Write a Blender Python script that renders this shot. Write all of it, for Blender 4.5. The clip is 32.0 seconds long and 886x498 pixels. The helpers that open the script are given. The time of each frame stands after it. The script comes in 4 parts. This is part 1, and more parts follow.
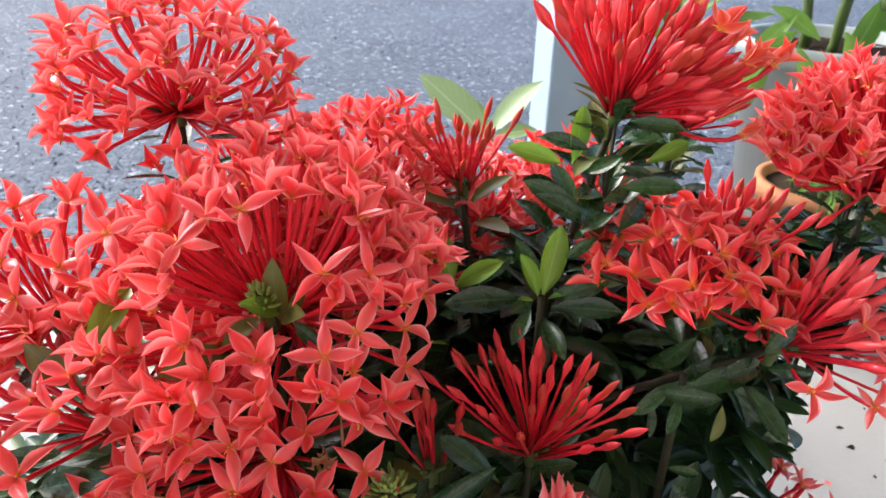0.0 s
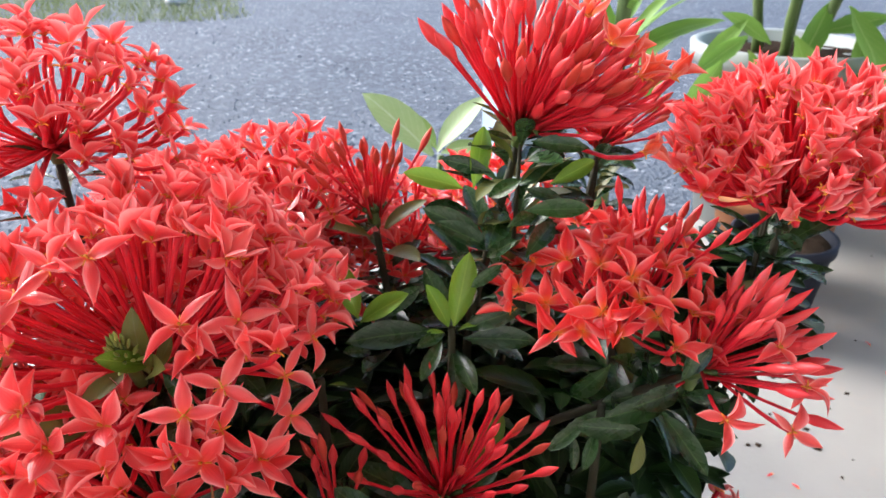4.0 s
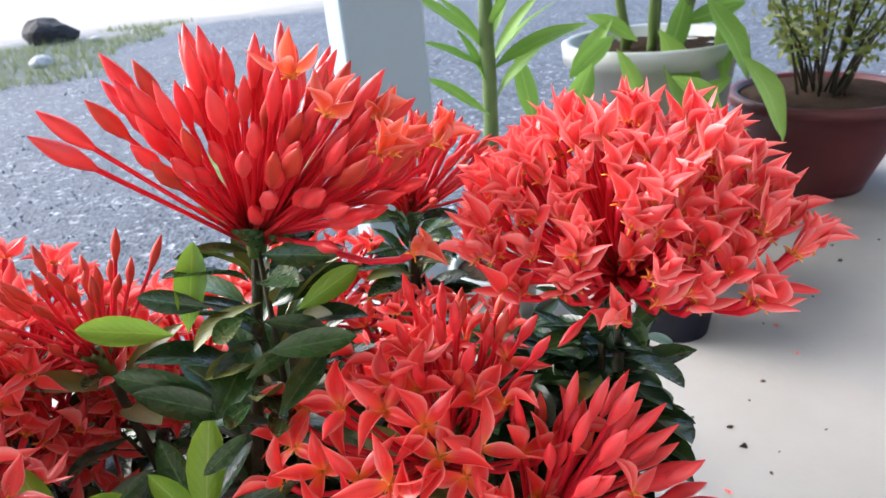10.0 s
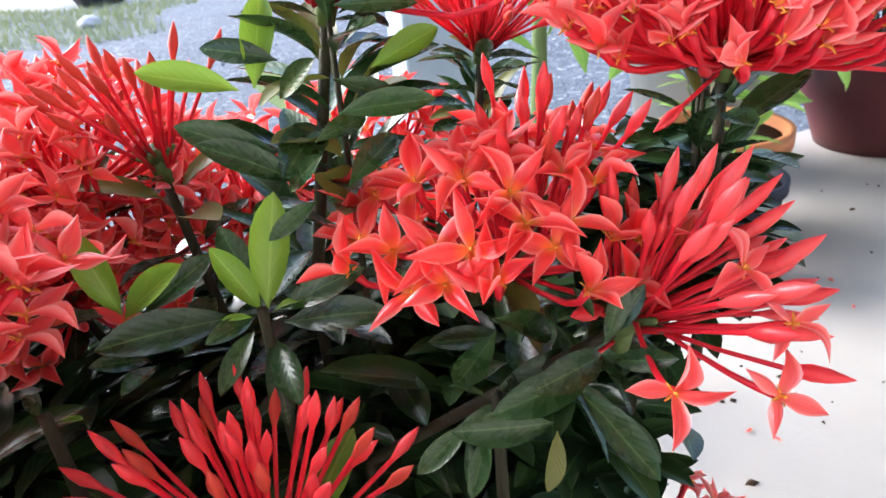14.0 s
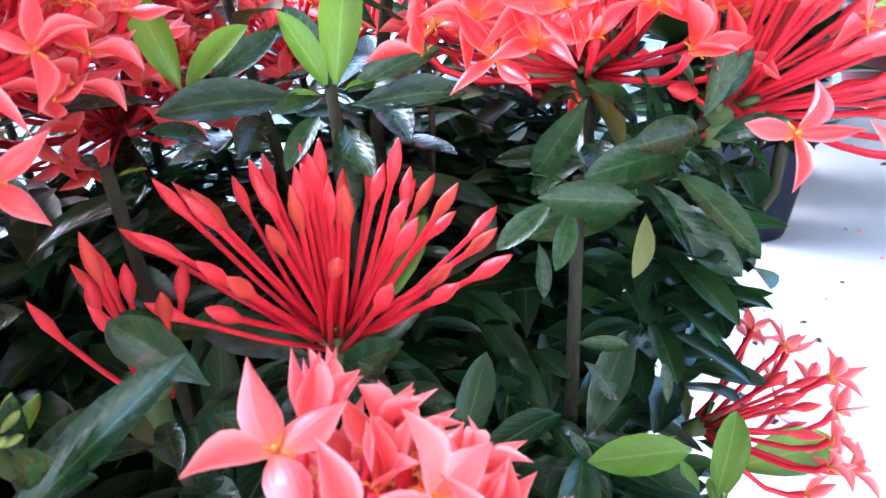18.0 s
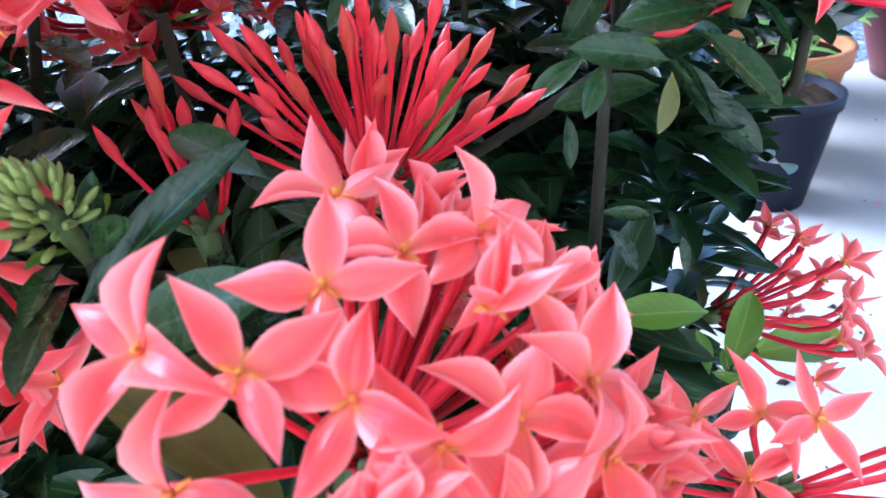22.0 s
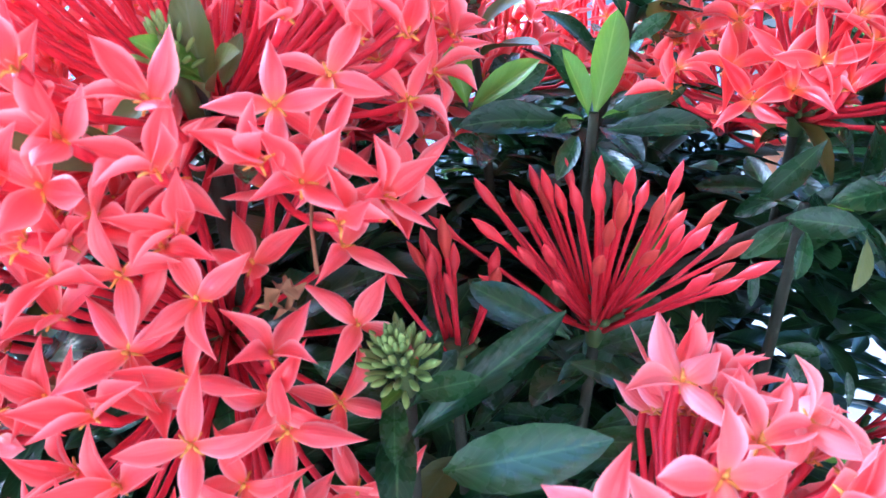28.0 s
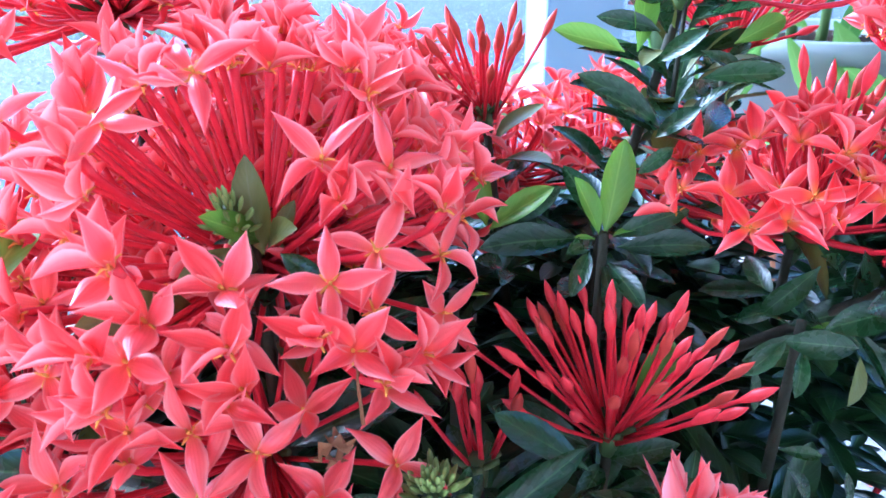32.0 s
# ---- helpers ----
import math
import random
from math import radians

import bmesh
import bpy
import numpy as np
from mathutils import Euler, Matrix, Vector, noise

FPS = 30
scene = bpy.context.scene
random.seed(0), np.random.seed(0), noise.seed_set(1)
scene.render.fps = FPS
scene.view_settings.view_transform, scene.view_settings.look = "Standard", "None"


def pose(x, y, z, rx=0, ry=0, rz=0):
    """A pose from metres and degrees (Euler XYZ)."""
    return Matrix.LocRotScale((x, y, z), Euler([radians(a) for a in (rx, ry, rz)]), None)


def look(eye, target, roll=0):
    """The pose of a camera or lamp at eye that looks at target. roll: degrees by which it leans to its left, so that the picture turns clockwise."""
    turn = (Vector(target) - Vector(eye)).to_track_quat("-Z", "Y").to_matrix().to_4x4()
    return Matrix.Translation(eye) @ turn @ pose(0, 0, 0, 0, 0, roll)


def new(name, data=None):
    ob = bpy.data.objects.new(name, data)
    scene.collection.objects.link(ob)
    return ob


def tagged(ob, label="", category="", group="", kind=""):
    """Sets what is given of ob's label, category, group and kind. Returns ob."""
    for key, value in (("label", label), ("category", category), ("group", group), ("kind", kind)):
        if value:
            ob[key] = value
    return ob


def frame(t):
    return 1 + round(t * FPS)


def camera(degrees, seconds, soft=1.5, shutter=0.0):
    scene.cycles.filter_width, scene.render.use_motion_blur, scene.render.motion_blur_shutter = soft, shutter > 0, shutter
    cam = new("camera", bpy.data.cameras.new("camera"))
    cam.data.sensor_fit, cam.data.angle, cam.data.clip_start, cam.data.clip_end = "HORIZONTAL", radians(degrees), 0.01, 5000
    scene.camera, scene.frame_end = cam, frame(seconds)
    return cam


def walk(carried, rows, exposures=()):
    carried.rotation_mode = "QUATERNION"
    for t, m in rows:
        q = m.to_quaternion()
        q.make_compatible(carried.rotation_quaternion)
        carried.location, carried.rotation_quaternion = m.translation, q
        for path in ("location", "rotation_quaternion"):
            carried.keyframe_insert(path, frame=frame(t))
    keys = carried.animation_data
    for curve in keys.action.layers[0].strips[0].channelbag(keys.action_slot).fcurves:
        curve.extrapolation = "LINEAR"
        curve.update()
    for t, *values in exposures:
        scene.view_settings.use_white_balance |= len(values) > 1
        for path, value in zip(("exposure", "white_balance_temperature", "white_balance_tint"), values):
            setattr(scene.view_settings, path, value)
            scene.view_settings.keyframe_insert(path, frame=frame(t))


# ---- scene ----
cam = camera(66.0, 32.0)
# seconds, eye, turn in degrees
PATH = [
    (0.0, 0.0349, 0.0180, 0.7670, 62.34, -1.22, 0.09),
    (0.5, 0.0372, 0.0230, 0.7664, 62.91, -1.46, -0.86),
    (1.0, 0.0397, 0.0273, 0.7679, 62.98, -1.49, -1.46),
    (1.5, 0.0427, 0.0306, 0.7701, 62.76, -1.47, -1.56),
    (2.0, 0.0459, 0.0314, 0.7707, 62.33, -1.26, -1.38),
    (2.5, 0.0487, 0.0298, 0.7738, 62.42, -0.83, -1.47),
    (4.5, 0.0733, 0.0408, 0.7642, 63.73, 0.59, -3.48),
    (5.0, 0.0803, 0.0508, 0.7632, 63.97, 0.96, -5.08),
    (5.5, 0.0906, 0.0634, 0.7636, 64.33, 2.12, -7.10),
    (6.0, 0.1020, 0.0726, 0.7603, 64.08, 2.88, -8.32),
    (6.5, 0.1143, 0.0830, 0.7571, 63.72, 3.33, -10.16),
    (7.0, 0.1208, 0.0852, 0.7567, 64.01, 4.01, -10.60),
    (7.5, 0.1287, 0.0915, 0.7567, 63.92, 4.57, -11.39),
    (8.0, 0.1275, 0.0921, 0.7639, 64.43, 5.04, -11.34),
    (8.5, 0.1318, 0.1009, 0.7605, 64.14, 4.67, -12.16),
    (9.0, 0.1327, 0.1043, 0.7616, 64.39, 4.73, -12.28),
    (9.5, 0.1314, 0.1061, 0.7610, 64.46, 4.58, -12.16),
    (10.0, 0.1330, 0.1118, 0.7625, 64.74, 5.07, -12.24),
    (10.5, 0.1320, 0.1165, 0.7536, 64.26, 5.24, -12.41),
    (11.0, 0.1291, 0.1164, 0.7467, 63.96, 5.30, -11.89),
    (11.5, 0.1274, 0.1171, 0.7408, 64.06, 5.39, -11.42),
    (12.0, 0.1281, 0.1151, 0.7368, 64.07, 5.86, -11.33),
    (12.5, 0.1227, 0.1126, 0.7281, 64.09, 5.48, -10.42),
    (13.0, 0.1181, 0.1095, 0.7166, 63.39, 5.13, -9.40),
    (13.5, 0.1160, 0.1083, 0.7109, 63.02, 5.01, -9.07),
    (14.0, 0.1144, 0.1065, 0.7067, 62.71, 5.17, -8.87),
    (14.5, 0.1129, 0.1070, 0.7012, 61.92, 5.00, -8.32),
    (15.0, 0.1094, 0.1084, 0.6935, 61.53, 5.11, -7.47),
    (15.5, 0.1053, 0.1070, 0.6865, 60.78, 5.13, -6.74),
    (17.5, 0.0957, 0.1008, 0.6655, 60.05, 4.18, -7.00),
    (18.0, 0.0920, 0.0969, 0.6611, 59.77, 3.94, -7.08),
    (18.5, 0.0891, 0.0949, 0.6571, 59.29, 3.79, -7.08),
    (19.0, 0.0891, 0.0914, 0.6549, 59.03, 3.85, -6.77),
    (19.5, 0.0891, 0.0900, 0.6497, 58.60, 3.71, -6.82),
    (20.0, 0.0878, 0.0871, 0.6473, 58.46, 3.72, -6.50),
    (20.5, 0.0866, 0.0834, 0.6428, 58.63, 3.79, -6.30),
    (21.0, 0.0864, 0.0825, 0.6414, 58.49, 3.87, -6.11),
    (21.5, 0.0849, 0.0782, 0.6402, 58.32, 3.72, -5.86),
    (22.0, 0.0830, 0.0731, 0.6388, 58.18, 3.43, -5.44),
    (22.5, 0.0831, 0.0720, 0.6390, 58.07, 3.40, -5.48),
    (23.0, 0.0797, 0.0703, 0.6389, 58.16, 3.53, -5.04),
    (23.5, 0.0749, 0.0690, 0.6415, 58.47, 3.29, -4.50),
    (24.0, 0.0690, 0.0688, 0.6441, 58.77, 2.96, -3.84),
    (24.5, 0.0633, 0.0719, 0.6465, 59.26, 2.41, -3.77),
    (25.0, 0.0555, 0.0747, 0.6529, 59.59, 2.46, -3.37),
    (25.5, 0.0495, 0.0739, 0.6569, 60.20, 2.14, -2.84),
    (27.5, 0.0331, 0.0691, 0.6684, 61.45, 1.37, -2.95),
    (28.0, 0.0263, 0.0681, 0.6740, 62.00, 1.06, -2.49),
    (28.5, 0.0223, 0.0665, 0.6790, 62.58, 0.80, -1.95),
    (29.0, 0.0208, 0.0686, 0.6849, 62.84, 0.76, -1.67),
    (29.5, 0.0184, 0.0661, 0.6916, 63.33, 0.79, -1.61),
    (30.0, 0.0176, 0.0652, 0.6960, 64.06, 0.76, -1.58),
    (30.5, 0.0204, 0.0670, 0.6983, 64.35, 0.95, -1.98),
    (31.0, 0.0203, 0.0658, 0.7006, 64.55, 0.89, -2.34),
    (31.5, 0.0214, 0.0666, 0.7012, 64.63, 0.90, -2.45),
    (32.0, 0.0199, 0.0657, 0.7042, 64.91, 1.10, -2.41),
]
cam.data.dof.use_dof, cam.data.dof.focus_distance, cam.data.dof.aperture_fstop = True, 0.21, 36.0
EXPOSURES = [(0.0, 1.57, 5800, 9), (5.0, 1.68, 5780, 9), (10.0, 1.68, 5750, 9), (12.0, 1.76, 5700, 10), (14.0, 2.12, 5650, 10), (18.0, 3.08, 4650, 11), (20.5, 2.82, 4520, 10), (23.0, 2.44, 4450, 10), (25.5, 2.74, 4380, 10), (27.5, 2.76, 4130, 10), (32.0, 2.38, 4080, 10)]
walk(cam, [(t, pose(x, y, z, rx, ry, rz)) for t, x, y, z, rx, ry, rz in PATH], EXPOSURES)

# ---- world and sun ----
world = bpy.data.worlds.new("sky")
scene.world = world
world.use_nodes = True
wn, wl = world.node_tree.nodes, world.node_tree.links
sky = wn.new("ShaderNodeTexSky")
sky.sky_type, sky.sun_disc = "NISHITA", False
SUN_UP, SUN_TURN = 34.0, -54.0
sky.sun_elevation, sky.sun_rotation = radians(SUN_UP), radians(SUN_TURN)
sky.air_density, sky.dust_density = 1.0, 4.0
bg = wn["Background"]
bg.inputs["Strength"].default_value = 0.15
wl.new(sky.outputs["Color"], bg.inputs["Color"])
sun_data = bpy.data.lights.new("sun", "SUN")
sun_data.energy, sun_data.angle, sun_data.color = 1.55, radians(44), (1.0, 0.97, 0.93)
sun = new("sun", sun_data)
sun.matrix_world = look((math.sin(radians(SUN_TURN)) * 10, math.cos(radians(SUN_TURN)) * 10, 10 * math.tan(radians(SUN_UP))), (0, 0, 0))


# ---- materials ----
class Nodes:
    def __init__(self, name):
        self.mat = bpy.data.materials.new(name)
        self.mat.use_nodes = True
        self.tree = self.mat.node_tree
        self.bsdf = self.tree.nodes["Principled BSDF"]
        self.out = self.tree.nodes["Material Output"]

    def node(self, kind, **props):
        n = self.tree.nodes.new(kind)
        for k, v in props.items():
            if k == "op":
                n.operation = v
            elif k == "blend":
                n.blend_type, n.data_type = v, "RGBA"
        return n

    def link(self, a, b):
        self.tree.links.new(a, b)

    def noise(self, scale, detail=3.0, coord="Object", rough=0.55):
        tc = self.node("ShaderNodeTexCoord")
        n = self.node("ShaderNodeTexNoise")
        n.inputs["Scale"].default_value, n.inputs["Detail"].default_value, n.inputs["Roughness"].default_value = scale, detail, rough
        self.link(tc.outputs[coord], n.inputs["Vector"])
        return n.outputs["Fac"]

    def ramp(self, fac, stops):
        r = self.node("ShaderNodeValToRGB")
        while len(r.color_ramp.elements) < len(stops):
            r.color_ramp.elements.new(0.5)
        for e, (p, c) in zip(r.color_ramp.elements, stops):
            e.position, e.color = p, (*c, 1)
        self.link(fac, r.inputs["Fac"])
        return r.outputs["Color"]

    def mix(self, fac, a, b, blend="MIX"):
        m = self.node("ShaderNodeMix", blend=blend)
        for sock, v in ((m.inputs[0], fac), (m.inputs[6], a), (m.inputs[7], b)):
            if isinstance(v, (int, float)):
                sock.default_value = v
            elif isinstance(v, tuple):
                sock.default_value = (*v, 1)
            else:
                self.link(v, sock)
        return m.outputs[2]

    def math(self, op, a, b=0.0):
        m = self.node("ShaderNodeMath", op=op)
        for sock, v in zip(m.inputs, (a, b)):
            if isinstance(v, (int, float)):
                sock.default_value = v
            else:
                self.link(v, sock)
        return m.outputs[0]

    def random(self):
        return self.node("ShaderNodeObjectInfo").outputs["Random"]

    def uv(self):
        s = self.node("ShaderNodeSeparateXYZ")
        self.link(self.node("ShaderNodeTexCoord").outputs["UV"], s.inputs[0])
        return s.outputs[0], s.outputs[1]

    def bump(self, height, strength, distance):
        b = self.node("ShaderNodeBump")
        b.inputs["Strength"].default_value, b.inputs["Distance"].default_value = strength, distance
        self.link(height, b.inputs["Height"])
        self.link(b.outputs[0], self.bsdf.inputs["Normal"])

    def base(self, colour, rough=0.5, spec=0.5):
        if isinstance(colour, tuple):
            self.bsdf.inputs["Base Color"].default_value = (*colour, 1)
        else:
            self.link(colour, self.bsdf.inputs["Base Color"])
        if isinstance(rough, (int, float)):
            self.bsdf.inputs["Roughness"].default_value = rough
        else:
            self.link(rough, self.bsdf.inputs["Roughness"])
        self.bsdf.inputs["Specular IOR Level"].default_value = spec
        return self

    def thin(self, colour, share):
        """Lets some light through, as petals and leaves do."""
        tr = self.node("ShaderNodeBsdfTranslucent")
        self.link(colour, tr.inputs["Color"])
        mx = self.node("ShaderNodeMixShader")
        mx.inputs[0].default_value = share
        self.link(self.bsdf.outputs[0], mx.inputs[1])
        self.link(tr.outputs[0], mx.inputs[2])
        self.link(mx.outputs[0], self.out.inputs["Surface"])


def petal_material(name, light, deep, throat, rim_sheen=(0.95, 0.40, 0.38)):
    m = Nodes(name)
    u, v = m.uv()
    body = m.mix(m.random(), light, deep)
    body = m.mix(m.math("MULTIPLY", m.noise(160, 3), 0.35), body, deep)
    body = m.mix(m.ramp(v, [(0.0, (1, 1, 1)), (0.16, (0.55, 0.55, 0.55)), (0.34, (0, 0, 0))]), body, throat)
    # Pale margins, with the sky's gloss on their curled edges painted into the colour.
    edge = m.math("ABSOLUTE", m.math("SUBTRACT", u, 0.5))
    body = m.mix(m.ramp(m.math("MULTIPLY", m.math("ADD", edge, m.math("MULTIPLY", v, 0.25)), m.math("ADD", 0.55, m.noise(45, 2))), [(0.30, (0, 0, 0)), (0.90, (0.42, 0.42, 0.42))]), body, rim_sheen)
    body = m.mix(m.ramp(edge, [(0.34, (0, 0, 0)), (0.5, (0.42, 0.42, 0.42))]), body, (0.96, 0.56, 0.52))
    m.base(body, m.math("ADD", 0.27, m.math("MULTIPLY", m.noise(220, 3), 0.16)), 0.65)
    ribs = m.math("SINE", m.math("MULTIPLY", u, 44.0))
    m.bump(m.math("ADD", m.math("MULTIPLY", ribs, 0.35), m.noise(900, 2)), 0.22, 0.0004)
    m.thin(body, 0.25)
    return m.mat


def plain_material(name, a, b, scale, rough, spec=0.4, thin=0.0, relief=0.0, random=0.0):
    m = Nodes(name)
    c = m.mix(m.noise(scale, 4), a, b)
    if random:
        c = m.mix(m.math("MULTIPLY", m.random(), random), c, tuple(0.45 * k for k in a))
    m.base(c, rough, spec)
    if relief:
        m.bump(m.noise(scale * 4, 4), 0.4, relief)
    if thin:
        m.thin(c, thin)
    return m.mat


def leaf_material(name, dark, mid, rib, rough, thin):
    m = Nodes(name)
    u, v = m.uv()
    off = m.math("ABSOLUTE", m.math("SUBTRACT", u, 0.5))
    c = m.mix(m.math("FRACT", m.math("ADD", m.random(), m.node("ShaderNodeNewGeometry").outputs["Random Per Island"])), dark, mid)
    c = m.mix(m.math("MULTIPLY", m.noise(9, 4), 0.5), c, dark)
    wave = m.math("SINE", m.math("MULTIPLY", m.math("SUBTRACT", v, m.math("MULTIPLY", off, 0.5)), 70.0))
    c = m.mix(m.math("MULTIPLY", m.math("GREATER_THAN", wave, 0.9), 0.18), c, rib)
    c = m.mix(m.ramp(off, [(0.0, (0.8, 0.8, 0.8)), (0.022, (0.5, 0.5, 0.5)), (0.04, (0, 0, 0))]), c, rib)
    m.base(c, m.math("ADD", m.math("MULTIPLY", m.noise(5, 3), 0.22), rough), 0.45)
    m.bump(m.math("ADD", m.math("MULTIPLY", wave, 0.4), m.noise(14, 3)), 0.10, 0.0006)
    m.thin(c, thin)
    return m.mat


PETAL = petal_material("coral petal", (0.93, 0.118, 0.112), (0.86, 0.045, 0.052), (0.90, 0.125, 0.06), (0.96, 0.42, 0.40))
PETAL_RED = petal_material("scarlet petal", (0.92, 0.062, 0.054), (0.84, 0.024, 0.030), (0.94, 0.28, 0.03), (0.95, 0.22, 0.18))
PETAL_ORANGE = petal_material("orange red petal", (0.92, 0.16, 0.06), (0.86, 0.075, 0.04), (0.93, 0.34, 0.05))
PETAL_PINK = petal_material("pink coral petal", (0.93, 0.195, 0.172), (0.88, 0.092, 0.092), (0.92, 0.25, 0.14), (0.96, 0.52, 0.49))
TUBE = plain_material("crimson tube", (0.78, 0.020, 0.042), (0.64, 0.010, 0.024), 120, 0.38, 0.4, 0.1)
BUD_PINK = plain_material("pink red bud", (0.93, 0.110, 0.112), (0.86, 0.042, 0.050), 60, 0.34, 0.55, 0.15, 0.0, 0.18)
BUD = plain_material("scarlet bud", (0.89, 0.056, 0.070), (0.80, 0.026, 0.034), 90, 0.38, 0.5, 0.12, 0.0, 0.25)
BUD_BROWN = plain_material("brownish red bud", (0.60, 0.085, 0.040), (0.62, 0.028, 0.028), 70, 0.5, 0.35, 0.08, 0.0, 0.3)
STAMEN = plain_material("yellow stamen", (0.78, 0.36, 0.04), (0.70, 0.20, 0.02), 300, 0.6)
LEAF = leaf_material("dark glossy leaf", (0.012, 0.036, 0.011), (0.038, 0.088, 0.020), (0.10, 0.17, 0.06), 0.17, 0.06)
LEAF_YOUNG = leaf_material("young light green leaf", (0.13, 0.26, 0.022), (0.20, 0.34, 0.03), (0.28, 0.42, 0.06), 0.25, 0.25)
LEAF_OLD = leaf_material("olive green leaf", (0.11, 0.108, 0.018), (0.15, 0.17, 0.03), (0.14, 0.15, 0.05), 0.32, 0.12)
GREEN_BUD = plain_material("pale green bud", (0.25, 0.36, 0.075), (0.40, 0.42, 0.11), 200, 0.5, 0.4, 0.1, 0.0, 0.4)
BARK = plain_material("dark bark", (0.026, 0.021, 0.013), (0.040, 0.042, 0.020), 90, 0.8, 0.3, 0.0, 0.002)
STALK = plain_material("green stalk", (0.065, 0.105, 0.022), (0.10, 0.14, 0.04), 40, 0.5)
BROAD = leaf_material("broad green leaf", (0.13, 0.27, 0.04), (0.24, 0.38, 0.07), (0.30, 0.42, 0.12), 0.35, 0.42)
SHRUB = leaf_material("small shrub leaf", (0.08, 0.13, 0.02), (0.22, 0.22, 0.04), (0.2, 0.2, 0.06), 0.45, 0.3)
PALE_LEAF = leaf_material("pale leaf", (0.22, 0.34, 0.08), (0.42, 0.52, 0.30), (0.5, 0.6, 0.4), 0.4, 0.3)
PEBBLE = plain_material("grey stone chip", (0.060, 0.072, 0.092), (0.15, 0.168, 0.20), 45, 0.8, 0.3)
POT_RED = plain_material("maroon plastic", (0.090, 0.018, 0.020), (0.070, 0.014, 0.016), 6, 0.45, 0.4, 0, 0.001)
POT_DARK = plain_material("blue-black plastic", (0.007, 0.008, 0.020), (0.010, 0.012, 0.026), 8, 0.55, 0.25, 0, 0.001)
POT_WHITE = plain_material("pale grey plastic", (0.33, 0.35, 0.34), (0.26, 0.28, 0.27), 9, 0.4, 0.4, 0, 0.001)
POT_ORANGE = plain_material("terracotta", (0.42, 0.17, 0.07), (0.34, 0.13, 0.055), 12, 0.7, 0.3, 0, 0.001)
SOIL = plain_material("dark soil", (0.022, 0.014, 0.010), (0.060, 0.040, 0.028), 60, 1.0, 0.05, 0, 0.01)
PAINT = plain_material("pale blue paint", (0.27, 0.35, 0.43), (0.29, 0.37, 0.45), 5, 0.5, 0.4, 0, 0.0005)
WALL = plain_material("cream plaster", (0.70, 0.67, 0.60), (0.62, 0.60, 0.54), 3, 0.85, 0.3, 0, 0.002)
STONE = plain_material("pale stone", (0.60, 0.58, 0.55), (0.40, 0.38, 0.36), 20, 0.9, 0.3, 0, 0.01)
DARK_STONE = plain_material("dark stone", (0.03, 0.03, 0.03), (0.07, 0.06, 0.06), 20, 0.9, 0.3, 0, 0.01)
GRASS = plain_material("grass blade", (0.17, 0.22, 0.07), (0.28, 0.29, 0.13), 3, 0.6, 0.3, 0.2)
DRY = plain_material("dry brown petal", (0.36, 0.17, 0.07), (0.22, 0.09, 0.04), 150, 0.8, 0.2, 0.1)


def floor_material():
    m = Nodes("worn concrete")
    c = m.mix(m.ramp(m.noise(2.2, 5), [(0.35, (0, 0, 0)), (0.7, (1, 1, 1))]), (0.290, 0.271, 0.252), (0.345, 0.327, 0.305))
    c = m.mix(m.ramp(m.noise(14, 5), [(0.60, (0, 0, 0)), (0.74, (0.5, 0.5, 0.5))]), c, (0.36, 0.30, 0.25))
    c = m.mix(m.ramp(m.noise(130, 3), [(0.66, (0, 0, 0)), (0.74, (0.6, 0.6, 0.6))]), c, (0.30, 0.26, 0.23))
    m.base(c, 0.75, 0.3)
    m.bump(m.noise(90, 5), 0.3, 0.002)
    return m.mat


def ground_material():
    m = Nodes("grey gravel")
    tc = m.node("ShaderNodeTexCoord")
    vo = m.node("ShaderNodeTexVoronoi")
    vo.inputs["Scale"].default_value = 55
    m.link(tc.outputs["Object"], vo.inputs["Vector"])
    sep = m.node("ShaderNodeSeparateColor")
    m.link(vo.outputs["Color"], sep.inputs[0])
    c = m.ramp(sep.outputs[0], [(0.0, (0.035, 0.043, 0.056)), (0.6, (0.076, 0.089, 0.111)), (0.92, (0.132, 0.149, 0.177)), (1.0, (0.42, 0.43, 0.45))])
    c = m.mix(m.ramp(m.noise(1.3, 4), [(0.3, (0, 0, 0)), (0.75, (0.6, 0.6, 0.6))]), c, (0.115, 0.130, 0.155))
    pos = m.node("ShaderNodeSeparateXYZ")
    m.link(tc.outputs["Object"], pos.inputs[0])
    far = m.math("ADD", pos.outputs[1], m.math("MULTIPLY", m.noise(0.6, 5), 4.0))
    c = m.mix(m.ramp(m.math("DIVIDE", far, 40.0), [(0.28, (0, 0, 0)), (0.34, (1, 1, 1))]), c, (0.34, 0.32, 0.28))
    m.base(c, 0.85, 0.3)
    m.bump(vo.outputs["Distance"], 0.8, 0.01)
    return m.mat


FLOOR, GROUND = floor_material(), ground_material()


# ---- mesh helpers ----
def mesh_of(name, bm, mats, smooth=True):
    me = bpy.data.meshes.new(name)
    if smooth:
        for fc in bm.faces:
            fc.smooth = True
    bm.to_mesh(me)
    bm.free()
    for mt in mats if isinstance(mats, (list, tuple)) else [mats]:
        me.materials.append(mt)
    return me


def part(name, bm, material, parent, label="", smooth=True):
    ob = new(name, mesh_of(name, bm, material, smooth) if isinstance(bm, bmesh.types.BMesh) else bm)
    ob.parent = parent
    if label:
        ob["label"] = label
    return ob


def thing(name, label, category, at=(0, 0, 0), group="", kind=""):
    ob = new(name)
    ob.location = at
    ob.empty_display_size = 0.05
    return tagged(ob, label, category, group, kind)


